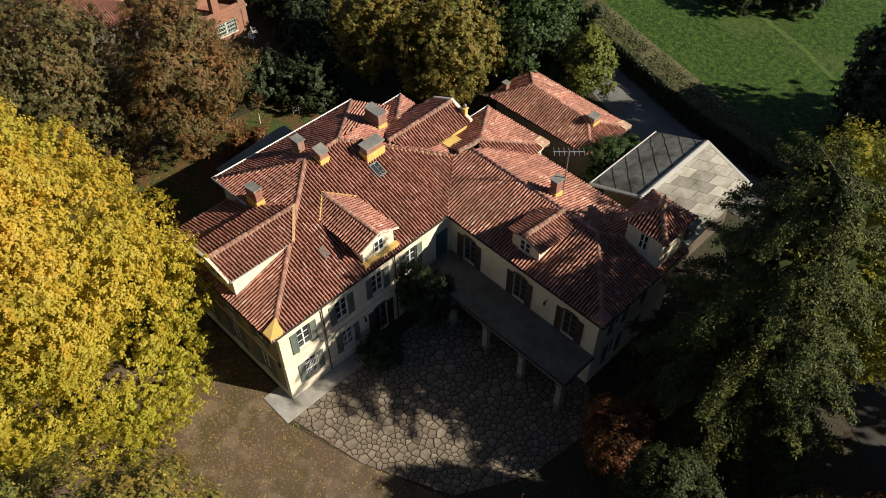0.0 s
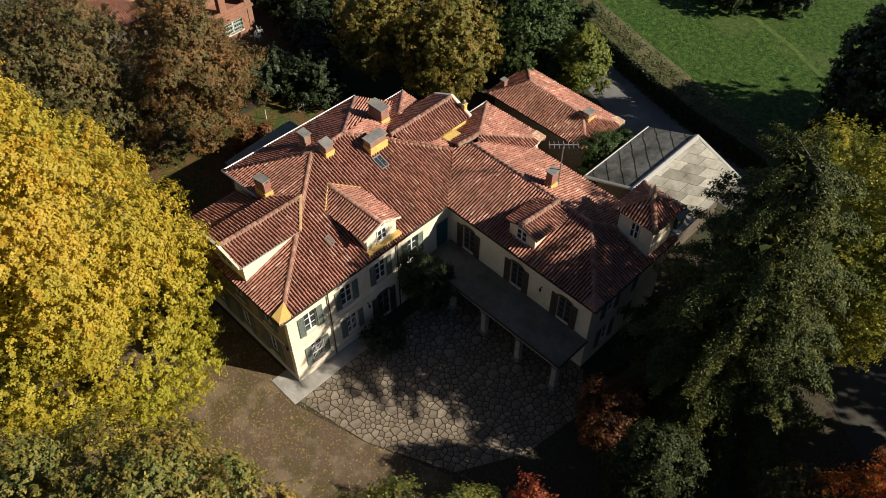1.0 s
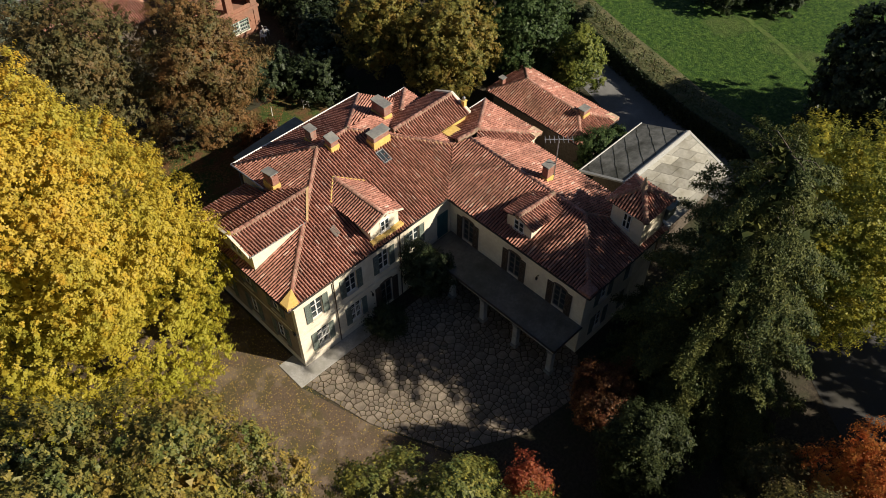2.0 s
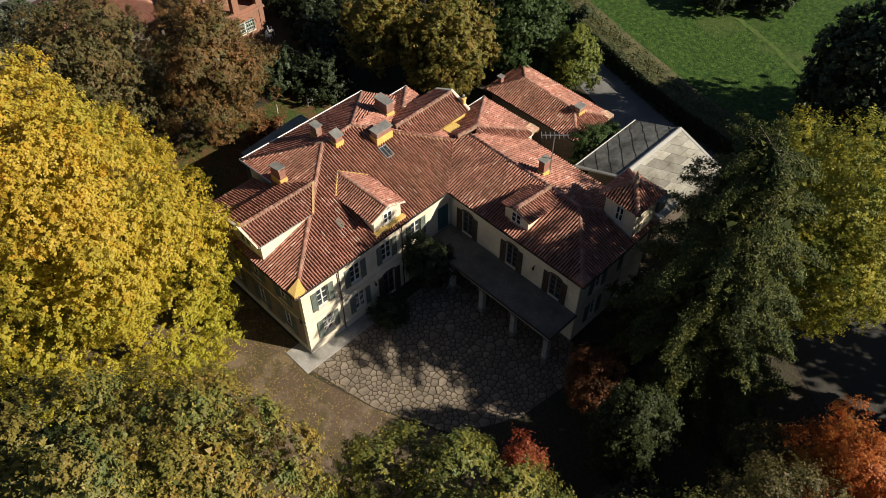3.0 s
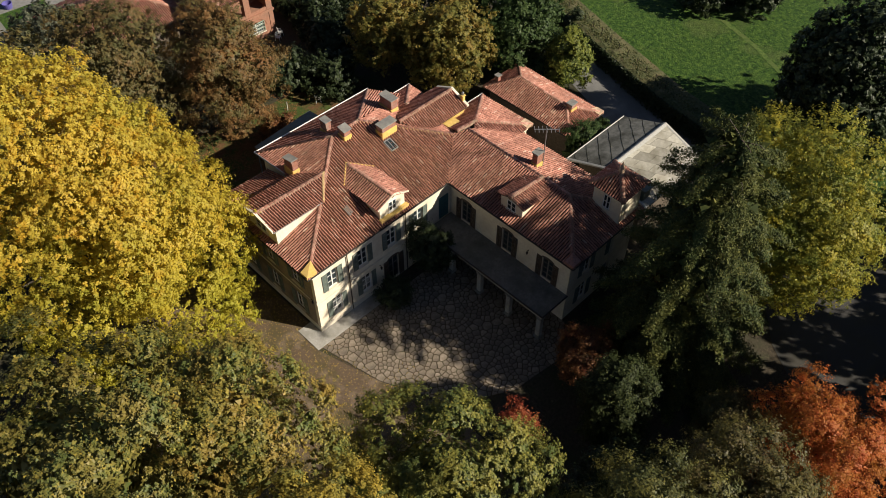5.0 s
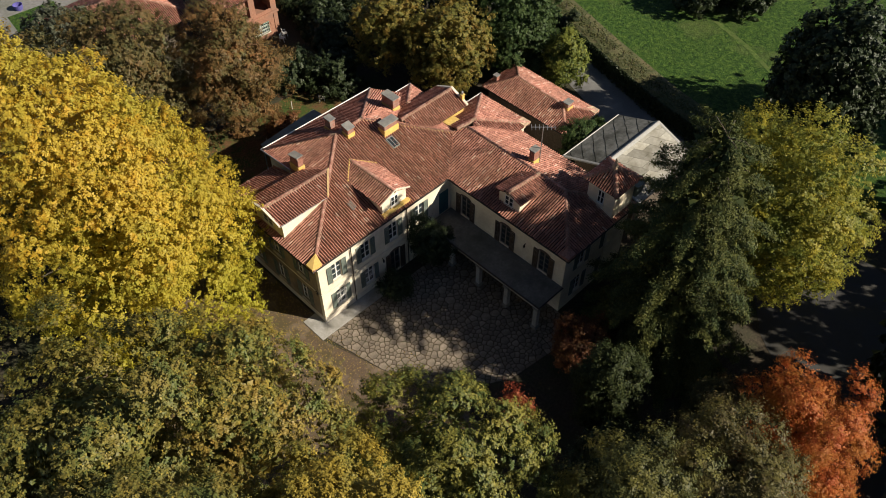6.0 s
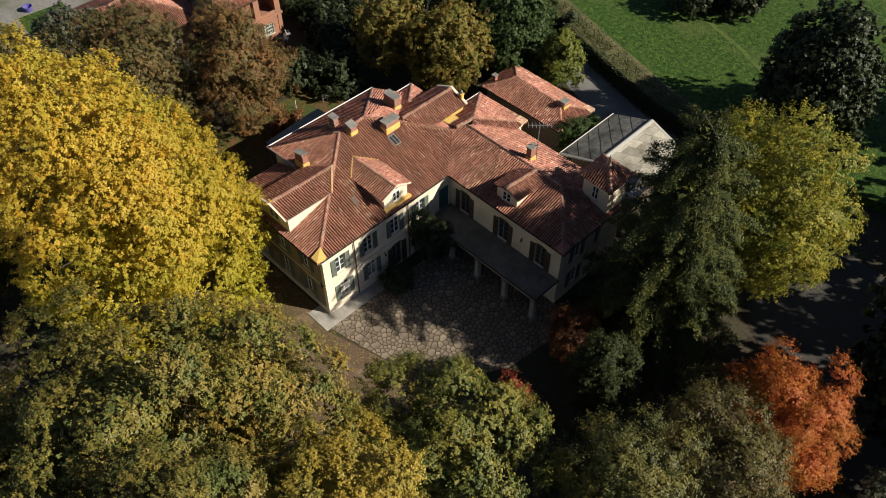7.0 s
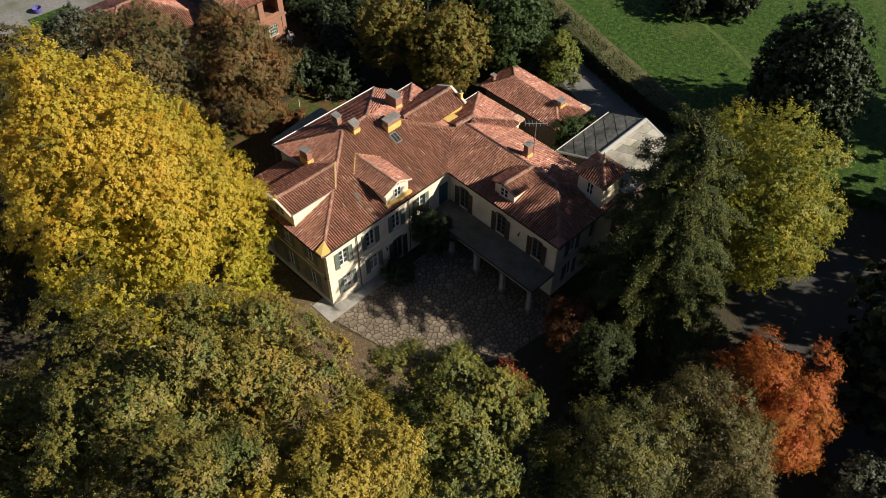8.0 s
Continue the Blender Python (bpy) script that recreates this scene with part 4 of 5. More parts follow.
part("loggia_floor", boxes((NX - 6.15, NY - 0.2, 2.7, NX + 0.12, NY + 8.1, 2.95), bevel=0.02), M_TERRACOTTA, nb)
part("loggia_parapet", boxes((NX - 6.0, NY - 0.02, 2.95, NX - 0.7, NY + 0.15, 3.3), bevel=0.01), M_TERRACOTTA, nb)
for x in (NX - 0.7, NX - 3.3, NX - 6.0):
    part("pillar", boxes((x, NY - 0.04, 2.95, x + 0.7, NY + 0.6, 5.6), bevel=0.02), M_TERRACOTTA, nb)
part("wall", boxes((NX - 6.0, NY + 2.2, 2.95, NX - 0.35, NY + 2.5, 5.6), (NX - 0.35, NY + 0.6, 2.95, NX, NY + 8.0, 5.6)), M_TERRACOTTA, nb)
part("corner_strip", boxes((NX - 0.5, NY - 0.06, 0, NX + 0.06, NY - 0.002, 2.69), (NX + 0.002, NY - 0.06, 0, NX + 0.06, NY + 0.5, 2.69)), M_TERRACOTTA, nb, "raised corner strip")
win = window(nb, (NX - 2.25, NY, 0.75), (0, -1), 2.0, 1.25, shutters="", inset=0.15, bars=2)
part("grille", boxes(*[(NX - 3.2 + 0.24 * i, NY - 0.07, 0.72, NX - 3.17 + 0.24 * i, NY - 0.03, 2.02) for i in range(9)], *[(NX - 3.25, NY - 0.075, z, NX - 1.25, NY - 0.025, z + 0.03) for z in (0.8, 1.2, 1.6, 1.95)]), M_GRILLE, win, "pale green iron grille")
bm = bmesh.new()
for r0, r1 in ((1.25, 1.4),):
    for k in range(10):
        pts = []
        for kk, r in ((k, r0), (k + 1, r0), (k + 1, r1), (k, r1)):
            a = math.pi * kk / 10
            pts.append((NX - 2.25 + math.cos(a) * r, NY - 0.05, 1.45 + math.sin(a) * r * 0.72))
        q = [bm.verts.new(c) for c in pts] + [bm.verts.new((c[0], NY - 0.002, c[2])) for c in pts]
        for f in ((0, 1, 2, 3), (0, 4, 5, 1), (2, 6, 7, 3)):
            bm.faces.new([q[j] for j in f])
part("arch_band", bm, M_TERRACOTTA, nb)
part("cornice", boxes((NX - 6.2, NY - 0.25, 5.6, NX + 0.2, NY + 8.2, 5.8), bevel=0.05), M_TERRACOTTA, nb)
hip_roof(nb, NX - 6.5, NY - 0.5, NX + 0.5, NY + 8.5, 5.85, 7.3, (NX - 3.0, NY + 3.0), (NX - 3.0, NY + 5.0))
nb2 = empty("neighbour_house", "low house with a red clay tile roof", "house")
part("wall", boxes((3.0, 39.8, 0, 13.9, 49.0, 3.1)), M_SHADEWALL, nb2)
hip_roof(nb2, 2.0, 38.9, 14.9, 49.9, 3.2, 5.5, (7.2, 44.2), (9.7, 44.2))

# ---- trees ----


def leaves_at(pos, nrm, size, rng, aspect=0.7, droop=0.0):
    """Small pointed leaves, three corners each (numpy); droop lets their tips hang."""
    n = len(pos)
    nrm = nrm / np.linalg.norm(nrm, axis=1, keepdims=True)
    a = rng.normal(size=(n, 3)) + np.array([0, 0, 1.6 * droop])
    a -= nrm * (a * nrm).sum(1, keepdims=True)
    a /= np.linalg.norm(a, axis=1, keepdims=True)
    b = np.cross(nrm, a)
    s = size * rng.uniform(0.6, 1.35, (n, 1))
    v = np.empty((n, 3, 3))
    v[:, 0] = pos - a * s * 0.5
    v[:, 1] = pos + a * s * 0.3 + b * s * 0.62 * aspect
    v[:, 2] = pos + a * s * 0.3 - b * s * 0.62 * aspect
    return v.reshape(-1, 3)


def quad_mesh(name, v, mat):
    n = len(v) // 3
    me = bpy.data.meshes.new(name)
    me.vertices.add(len(v))
    me.vertices.foreach_set("co", v.astype(np.float32).ravel())
    me.loops.add(3 * n)
    me.loops.foreach_set("vertex_index", np.arange(3 * n, dtype=np.int32))
    me.polygons.add(n)
    me.polygons.foreach_set("loop_start", np.arange(0, 3 * n, 3, dtype=np.int32))
    me.update(calc_edges=True)
    me.materials.append(mat)
    return me


def trunk_mesh(x, y, height, r, lean, limbs, rng, reach, top):
    bm = tube([(x, y, -0.1), (x + lean[0] * 0.3, y + lean[1] * 0.3, height * 0.35), (x + lean[0] * 0.7, y + lean[1] * 0.7, height * 0.7), (x + lean[0], y + lean[1], top)], [r * 1.35, r, r * 0.75, r * 0.12], 8)
    for i in range(limbs):
        a = 2 * math.pi * (i + rng.random() * 0.6) / limbs
        z = height * rng.uniform(0.35, 0.8)
        L = reach * rng.uniform(0.6, 0.9)
        p = Vector((x + lean[0] * z / height, y + lean[1] * z / height, z))
        q = p + Vector((math.cos(a) * L * 0.5, math.sin(a) * L * 0.5, L * 0.35))
        e = p + Vector((math.cos(a) * L, math.sin(a) * L, L * 0.55))
        tube([p, q, e], [r * 0.45, r * 0.28, r * 0.06], 6, bm)
    return bm


def broadleaf(name, label, x, y, zc, rad, n, size, mat, seed, trunk=0.3, clumps=90, lean=(0, 0), squash=0.85, inner=0.7, face=0.55, limbs=9, bulge=None, ground=0.0,
              wob=0.3, ripple=0.12, spray=0.13, full=2.5, depth=0.66, taper=0.0, skew=(0, 0), aspect=0.7, droop=0.0, puff=1.0):
    """A tree: tapered trunk, limbs, and a crown of leaf sprays gathered in clumps over an uneven ellipsoid.
    wob and ripple: broad and narrow swelling of the outline; taper narrows the top; skew shifts it; puff scales the clumps; face turns their leaves outwards."""
    rng = np.random.default_rng(seed)
    clumps = int(clumps * 2.2)
    cx, cy = x + lean[0], y + lean[1]
    k = np.arange(clumps) + 0.5
    phi, th = np.arccos(1 - 1.86 * k / clumps), math.pi * (1 + 5 ** 0.5) * k
    d = np.c_[np.cos(th) * np.sin(phi), np.sin(th) * np.sin(phi), np.cos(phi)]
    d += rng.normal(scale=0.16, size=d.shape)
    d /= np.linalg.norm(d, axis=1, keepdims=True)
    R = np.array(rad)
    form = (np.abs(d) ** full).sum(1) ** (-1 / full)
    off = Vector((seed * 3.1, 0, 0))
    lump = np.array([1 + wob * noise.noise(Vector(q * 1.4) + off) + ripple * noise.noise(Vector(q * 4.2) - off) for q in d])
    dist = rng.uniform(depth, 0.95, clumps) * lump * form
    if bulge:
        q = np.array(bulge[:3]) / np.linalg.norm(bulge[:3])
        dist *= 1 + bulge[3] * np.maximum(0, d @ q) ** 3
    core = rng.random(clumps) < 0.16
    dist[core] *= rng.uniform(0.5, 0.8, core.sum())
    rel = d * dist[:, None]

    def shaped(rel):
        up = rel[:, 2:3]
        side = rel[:, :2] * (1 - taper * np.clip(up, -0.4, 1)) * R[:2] + np.array(skew) * up
        return np.array([cx, cy, zc]) + np.c_[side, up * R[2]]

    cen = shaped(rel)
    mean = R.mean()
    clumps_scale = (60 / clumps) ** 0.3
    rc = mean * rng.uniform(0.16, 0.34, clumps) * clumps_scale * puff
    share = rc ** 2 / (rc ** 2).sum()
    count = np.maximum(8, (share * n).astype(int))
    per = 20
    twig = np.repeat(np.arange(clumps), np.maximum(1, count // per))
    w = rng.normal(size=(len(twig), 3)) + d[twig] * face + np.array([0, 0, 0.3])
    w /= np.linalg.norm(w, axis=1, keepdims=True)
    r = rc[twig] * rng.uniform(inner, 1.08, len(twig)) * (1 + 0.14 * rng.normal(size=len(twig)))
    tip = cen[twig] + w * r[:, None] * np.array([1, 1, squash])
    pick = np.repeat(np.arange(len(twig)), per)
    idx, u = twig[pick], w[pick]
    along = rng.normal(size=(len(pick), 1))
    pos = tip[pick] + spray * (u * along * 1.1 + rng.normal(size=u.shape) * np.array([0.62, 0.62, 0.45]))
    pos[:, 2] = np.maximum(pos[:, 2], 0.15)
    nrm = 1.0 * u + 0.4 * d[idx] + rng.normal(scale=0.36, size=u.shape) + np.array([0, 0, 0.25])
    q = rng.normal(size=(int(110 * mean ** 2), 3))
    q /= np.linalg.norm(q, axis=1, keepdims=True)
    shade = shaped(q * rng.uniform(0.35, 0.58, (len(q), 1)))
    shade[:, 2] = np.maximum(shade[:, 2], 0.2)
    v = np.concatenate([leaves_at(pos, nrm, size, rng, aspect, droop), leaves_at(shade, q + rng.normal(scale=0.3, size=q.shape), 0.42 if mean > 4 else (0.3 if mean > 2 else size), rng)])
    tree = empty(name, label, "tree" if zc > 2.4 else "bush")
    tree.location = (x, y, ground)
    pr = random.Random(seed)
    bm = trunk_mesh(x, y, zc, trunk, lean, limbs, pr, mean * 0.75, zc + R[2] * 0.5)
    bm.transform(Matrix.Translation((-x, -y, 0)))
    part("trunk", bm, M_BARK, tree)
    v = v - np.array([x, y, 0])
    part("crown", quad_mesh("crown", v, mat), None, tree)
    return tree


def conifer(name, label, x, y, h, rad, n, size, mat, seed, low=0.6, power=0.75, droop=0.35, flat=(1, 0, 1)):
    """A spruce: whorls of drooping boughs with hanging needle sprays."""
    rng = np.random.default_rng(seed)
    tree = empty(name, label, "tree")
    tree.location = (x, y, 0)
    bm = tube([(0, 0, -0.1), (0, 0, h * 0.5), (0, 0, h)], [0.4, 0.25, 0.03], 8)
    levels = 28
    P, Nn, W = [], [], []
    boughs = []
    for i in range(levels):
        f = i / (levels - 1)
        z = low + (h - low) * f
        L = rad * (1 - f) ** power * rng.uniform(0.85, 1.12) + 0.25
        m = int(10 - 5 * f)
        for j in range(m):
            a = 2 * math.pi * (j + rng.random() * 0.7) / m + i
            boughs.append((z + rng.uniform(-0.3, 0.3), L * rng.uniform(0.75, 1.1), a, f))
    tot = sum(b[1] ** 1.3 for b in boughs)
    for z, L, a, f in boughs:
        c = max(12, int(n * L ** 1.3 / tot))
        k = max(2, c // 16)
        s = rng.uniform(0.12, 1.0, k) ** 0.7
        side = rng.normal(scale=0.14, size=k) * L * (1.15 - s)
        zz = z + L * (0.18 * s - droop * s ** 2) - np.abs(rng.normal(scale=0.17, size=k)) * (0.4 + 0.6 * s)
        tuft = np.c_[np.cos(a) * s * L - np.sin(a) * side, np.sin(a) * s * L + np.cos(a) * side, zz]
        tuft = np.repeat(tuft, 16, axis=0)
        out = np.array([np.cos(a), np.sin(a), -0.45])
        along = rng.uniform(-1, 1, (len(tuft), 1))
        P.append(tuft + out * along * 0.24 + rng.normal(scale=0.09, size=tuft.shape))
        Nn.append(np.array([np.cos(a) * 0.7, np.sin(a) * 0.7, 0.6]) + rng.normal(scale=0.45, size=tuft.shape))
        if L > 1.2:
            tube([(0, 0, z - 0.1), (math.cos(a) * L * 0.5, math.sin(a) * L * 0.5, z + L * 0.05), (math.cos(a) * L * 0.72, math.sin(a) * L * 0.72, z + L * (0.13 - droop * 0.52) - 0.15)], [0.055, 0.03, 0.005], 4, bm)
    part("trunk", bm, M_BARK, tree)
    pos = np.concatenate(P)
    pos[:, 2] = np.maximum(pos[:, 2], 0.1)
    across = pos[:, 0] * flat[0] + pos[:, 1] * flat[1]
    pos[:, 0] -= across * flat[0] * (1 - flat[2])
    pos[:, 1] -= across * flat[1] * (1 - flat[2])
    f = rng.random(5000) ** 1.3
    a, r = rng.uniform(0, 2 * math.pi, 5000), rad * (1 - f) ** power * rng.uniform(0.15, 0.66, 5000)
    heart = np.c_[np.cos(a) * r, np.sin(a) * r, low + (h - low) * f * 0.96]
    v = np.concatenate([leaves_at(pos, np.concatenate(Nn), size, rng, 0.3), leaves_at(heart, rng.normal(size=heart.shape), 0.6, rng)])
    part("crown", quad_mesh("crown", v, mat), None, tree)
    return tree


L_YELLOW = leaf_material("golden_leaves", [(0.0, (0.42, 0.32, 0.05)), (0.4, (0.55, 0.41, 0.057)), (1.0, (0.7, 0.52, 0.075))], (0.36, 0.35, 0.05), 0.45, (0.62, 0.39, 0.04), 0.14, low=((0.44, 0.44, 0.05), 17.0, 6.0))
L_OLIVE = leaf_material("olive_autumn_leaves", [(0.0, (0.065, 0.07, 0.024)), (0.3, (0.14, 0.14, 0.034)), (0.8, (0.21, 0.19, 0.041)), (1.0, (0.38, 0.29, 0.05))], (0.25, 0.185, 0.045), 0.22, (0.085, 0.12, 0.036), broad=0.5)
L_GOLD = leaf_material("gold_olive_leaves", [(0.0, (0.08, 0.085, 0.028)), (0.3, (0.165, 0.155, 0.038)), (0.8, (0.25, 0.215, 0.045)), (1.0, (0.4, 0.3, 0.05))], (0.33, 0.21, 0.045), 0.25, (0.11, 0.15, 0.04), broad=0.5)
L_OCHRE = leaf_material("ochre_autumn_leaves", [(0.0, (0.26, 0.21, 0.04)), (0.5, (0.36, 0.27, 0.045)), (1.0, (0.46, 0.34, 0.055))], (0.2, 0.2, 0.048), 0.3)
L_BROWN = leaf_material("brown_autumn_leaves", [(0.0, (0.1, 0.095, 0.04)), (0.5, (0.14, 0.13, 0.05)), (1.0, (0.22, 0.17, 0.06))], (0.22, 0.13, 0.05), 0.42, (0.11, 0.12, 0.048))
L_RUST = leaf_material("russet_leaves", [(0.0, (0.08, 0.033, 0.015)), (0.5, (0.16, 0.064, 0.025)), (1.0, (0.26, 0.118, 0.04))], (0.07, 0.062, 0.022), 0.25, (0.12, 0.035, 0.02))
L_ORANGE = leaf_material("orange_red_leaves", [(0.0, (0.34, 0.085, 0.028)), (0.5, (0.48, 0.15, 0.038)), (1.0, (0.58, 0.235, 0.055))], (0.43, 0.22, 0.04), 0.4, (0.47, 0.11, 0.035))
L_DUSK = leaf_material("dull_yellow_green_leaves", [(0.0, (0.055, 0.062, 0.024)), (0.5, (0.085, 0.092, 0.03)), (1.0, (0.16, 0.145, 0.036))], (0.2, 0.175, 0.04), 0.25, (0.06, 0.075, 0.028))
L_RUSTBROWN = leaf_material("rust_brown_leaves", [(0.0, (0.12, 0.09, 0.04)), (0.5, (0.17, 0.125, 0.05)), (1.0, (0.28, 0.165, 0.06))], (0.31, 0.15, 0.055), 0.42, (0.13, 0.14, 0.05))
L_GREEN = leaf_material("green_leaves", [(0.0, (0.035, 0.065, 0.022)), (0.5, (0.065, 0.11, 0.035)), (1.0, (0.13, 0.175, 0.06))], (0.06, 0.1, 0.03))
L_LIME = leaf_material("yellow_green_leaves", [(0.0, (0.17, 0.18, 0.034)), (0.5, (0.26, 0.265, 0.044)), (1.0, (0.44, 0.4, 0.058))], (0.17, 0.215, 0.045), 0.42, (0.5, 0.41, 0.05))
L_DARK = leaf_material("dark_evergreen_leaves", [(0.0, (0.018, 0.028, 0.012)), (0.5, (0.032, 0.048, 0.018)), (1.0, (0.055, 0.07, 0.028))], (0.03, 0.045, 0.018), 0.15)
L_GREENOCHRE = leaf_material("green_ochre_leaves", [(0.0, (0.055, 0.07, 0.024)), (0.3, (0.11, 0.13, 0.035)), (0.8, (0.17, 0.18, 0.042)), (1.0, (0.34, 0.29, 0.05))], (0.28, 0.24, 0.046), 0.25, (0.085, 0.125, 0.04), gloss=0.25)
L_FRESH = leaf_material("light_green_leaves", [(0.0, (0.08, 0.11, 0.03)), (0.5, (0.15, 0.195, 0.045)), (1.0, (0.3, 0.31, 0.06))], (0.24, 0.25, 0.045))
L_HAZEL = leaf_material("hazel_leaves", [(0.0, (0.13, 0.13, 0.04)), (0.5, (0.25, 0.22, 0.055)), (1.0, (0.4, 0.31, 0.065))], (0.18, 0.2, 0.055), 0.48, (0.33, 0.21, 0.05))
L_BRONZE = leaf_material("bronze_green_leaves", [(0.0, (0.055, 0.055, 0.024)), (0.5, (0.09, 0.086, 0.032)), (1.0, (0.18, 0.145, 0.042))], (0.15, 0.13, 0.034), 0.3, (0.12, 0.085, 0.042))
L_SAGE = leaf_material("grey_green_leaves", [(0.0, (0.05, 0.058, 0.036)), (0.5, (0.1, 0.11, 0.07)), (1.0, (0.18, 0.18, 0.12))], (0.07, 0.08, 0.05), 0.15)
L_RED = leaf_material("red_leaves", [(0.0, (0.16, 0.03, 0.02)), (0.6, (0.34, 0.07, 0.04)), (1.0, (0.4, 0.15, 0.05))], (0.3, 0.1, 0.03))
L_FIR = leaf_material("conifer_needles", [(0.0, (0.032, 0.046, 0.017)), (0.6, (0.066, 0.084, 0.028)), (1.0, (0.15, 0.15, 0.045))], (0.13, 0.132, 0.036), 0.14, (0.042, 0.063, 0.024), gloss=0.1)
L_HOLLY = leaf_material("glossy_dark_leaves", [(0.0, (0.018, 0.026, 0.011)), (0.6, (0.038, 0.05, 0.018)), (1.0, (0.075, 0.083, 0.028))], (0.034, 0.044, 0.017), 0.1, gloss=0.1)

broadleaf("plane_tree", "large golden-yellow autumn tree beside the villa", -9.2, 9.5, 11.2, (8.2, 8.2, 13.2), 345000, 0.15, L_YELLOW, 11, 0.5, 300, wob=0.08, ripple=0.14, spray=0.11, depth=0.84, full=1.8, taper=0.22, skew=(-1.8, 1.8), puff=0.85, inner=0.88, face=1.0)
FRONT = dict(wob=0.3, ripple=0.45, depth=0.74, inner=0.9, aspect=0.62, droop=0.5, full=2.2, puff=0.9, spray=0.085, face=1.35, squash=0.75)
broadleaf("maple", "golden ochre autumn tree at the yard's edge", -13.0, -11.5, 15.3, (4.6, 4.6, 6.3), 115000, 0.13, L_GOLD, 21, 0.3, 34, **FRONT)
broadleaf("maple", "olive-green autumn tree at the yard's edge", -18.6, -9.5, 17.7, (5.0, 5.0, 6.3), 120000, 0.13, L_OLIVE, 22, 0.3, 36, **FRONT)
broadleaf("maple", "green and ochre autumn tree in front of the yard", -6.4, -19.0, 11.3, (4.9, 4.9, 5.3), 130000, 0.135, L_GREENOCHRE, 23, 0.3, 38, wob=0.3, ripple=0.32, depth=0.72, inner=0.88, aspect=0.62, droop=0.4, full=2.2, puff=0.9, spray=0.09, face=1.35, squash=0.75)
broadleaf("maple", "ochre-yellow autumn tree in front of the yard", -14.5, -20.5, 19.0, (3.8, 3.8, 4.5), 105000, 0.115, L_OCHRE, 24, 0.28, 30, **FRONT)
broadleaf("maple", "olive autumn tree in front of the yard", -20.0, -17.5, 18.5, (4.4, 4.4, 5.0), 115000, 0.115, L_OLIVE, 25, 0.28, 32, **FRONT)
broadleaf("maple", "bronze-green autumn tree beside the drive", 4.6, -30.2, 9.4, (3.8, 3.8, 4.6), 90000, 0.12, L_BRONZE, 26, 0.3, 70, depth=0.8, inner=0.85, ripple=0.25)
broadleaf("maple", "yellow-green autumn tree beside the drive", -0.9, -27.6, 11.2, (3.0, 3.0, 4.4), 70000, 0.12, L_DUSK, 84, 0.25, 50, wob=0.5, ripple=0.4, depth=0.8, inner=0.88, full=2.0)
broadleaf("maple", "orange-red autumn tree beside the drive", 11.3, -31.4, 7.6, (3.3, 3.3, 5.3), 110000, 0.105, L_ORANGE, 27, 0.25, 60, wob=0.5, ripple=0.25, spray=0.12, bulge=(0.75, -0.7, -0.1, 0.4), depth=0.78, inner=0.85, full=2.0)
broadleaf("shrub_tree", "small olive-brown tree beside the drive", 11.2, -26.6, 5.6, (2.0, 2.0, 2.2), 24000, 0.14, L_BROWN, 85, 0.12, 36, wob=0.4)
broadleaf("shrub_tree", "dark evergreen shrub tree by the yard", 7.8, -20.5, 5.2, (2.1, 2.1, 4.0), 62000, 0.13, L_HOLLY, 28, 0.15, 50, ripple=0.25)
broadleaf("shrub_tree", "russet shrub tree by the yard", 10.7, -16.5, 2.9, (1.9, 1.9, 1.9), 32000, 0.12, L_RUST, 29, 0.13, 36, wob=0.5, ripple=0.4)
conifer("spruce", "broad dark conifer beside the villa", 17.2, -19.1, 21.0, 5.7, 285000, 0.2, L_FIR, 31, 0.8, 0.25, flat=(0.854, 0.52, 1.15))
broadleaf("ginkgo", "yellow-green autumn tree behind the conifer", 25.6, -21.3, 8.9, (5.9, 5.9, 7.6), 140000, 0.155, L_LIME, 32, 0.35, 46, wob=0.35, ripple=0.4, spray=0.13, inner=0.85, full=2.0, taper=0.1, bulge=(0.1, 0, 1, 0.18))
broadleaf("lawn_tree", "dark evergreen tree on the lawn", 45.6, -15.7, 6.6, (5.2, 5.2, 6.8), 55000, 0.32, L_DARK, 33, 0.3, 90, ground=1.1, full=2.7, wob=0.12, taper=0.3)
broadleaf("bush", "dark bush on the lawn", 57.5, 4.0, 1.8, (4.2, 2.6, 2.4), 18500, 0.265, L_DARK, 34, 0.12, 40, ground=1.1)
broadleaf("bush", "dark bush on the lawn", 60.5, -0.5, 1.8, (3.2, 2.4, 2.2), 14800, 0.265, L_DARK, 35, 0.12, 40, ground=1.1)
broadleaf("brown_tree", "rust-brown autumn tree with layered boughs behind the villa", 8.9, 23.2, 7.0, (4.6, 4.6, 6.5), 92000, 0.15, L_RUSTBROWN, 36, 0.25, 60, full=1.9, wob=0.3, ripple=0.4, taper=0.3, squash=0.4, puff=1.1)
broadleaf("brown_tree", "olive-brown autumn tree behind the villa", 1.0, 28.2, 7.6, (6.2, 6.2, 8.0), 92000, 0.17, L_BROWN, 37, 0.3, 80, full=1.9, wob=0.3, ripple=0.35, taper=0.3, squash=0.45)
broadleaf("brown_tree", "brown-leaved autumn tree behind the golden tree", -8.0, 30.5, 8.0, (6.0, 6.0, 8.0), 40700, 0.281, L_BROWN, 38, 0.3, 80, full=2.0, wob=0.4)
broadleaf("hazel", "ochre-leaved tree behind the villa", 25.0, 20.0, 5.2, (3.4, 3.4, 4.4), 37000, 0.211, L_HAZEL, 39, 0.2, 60)
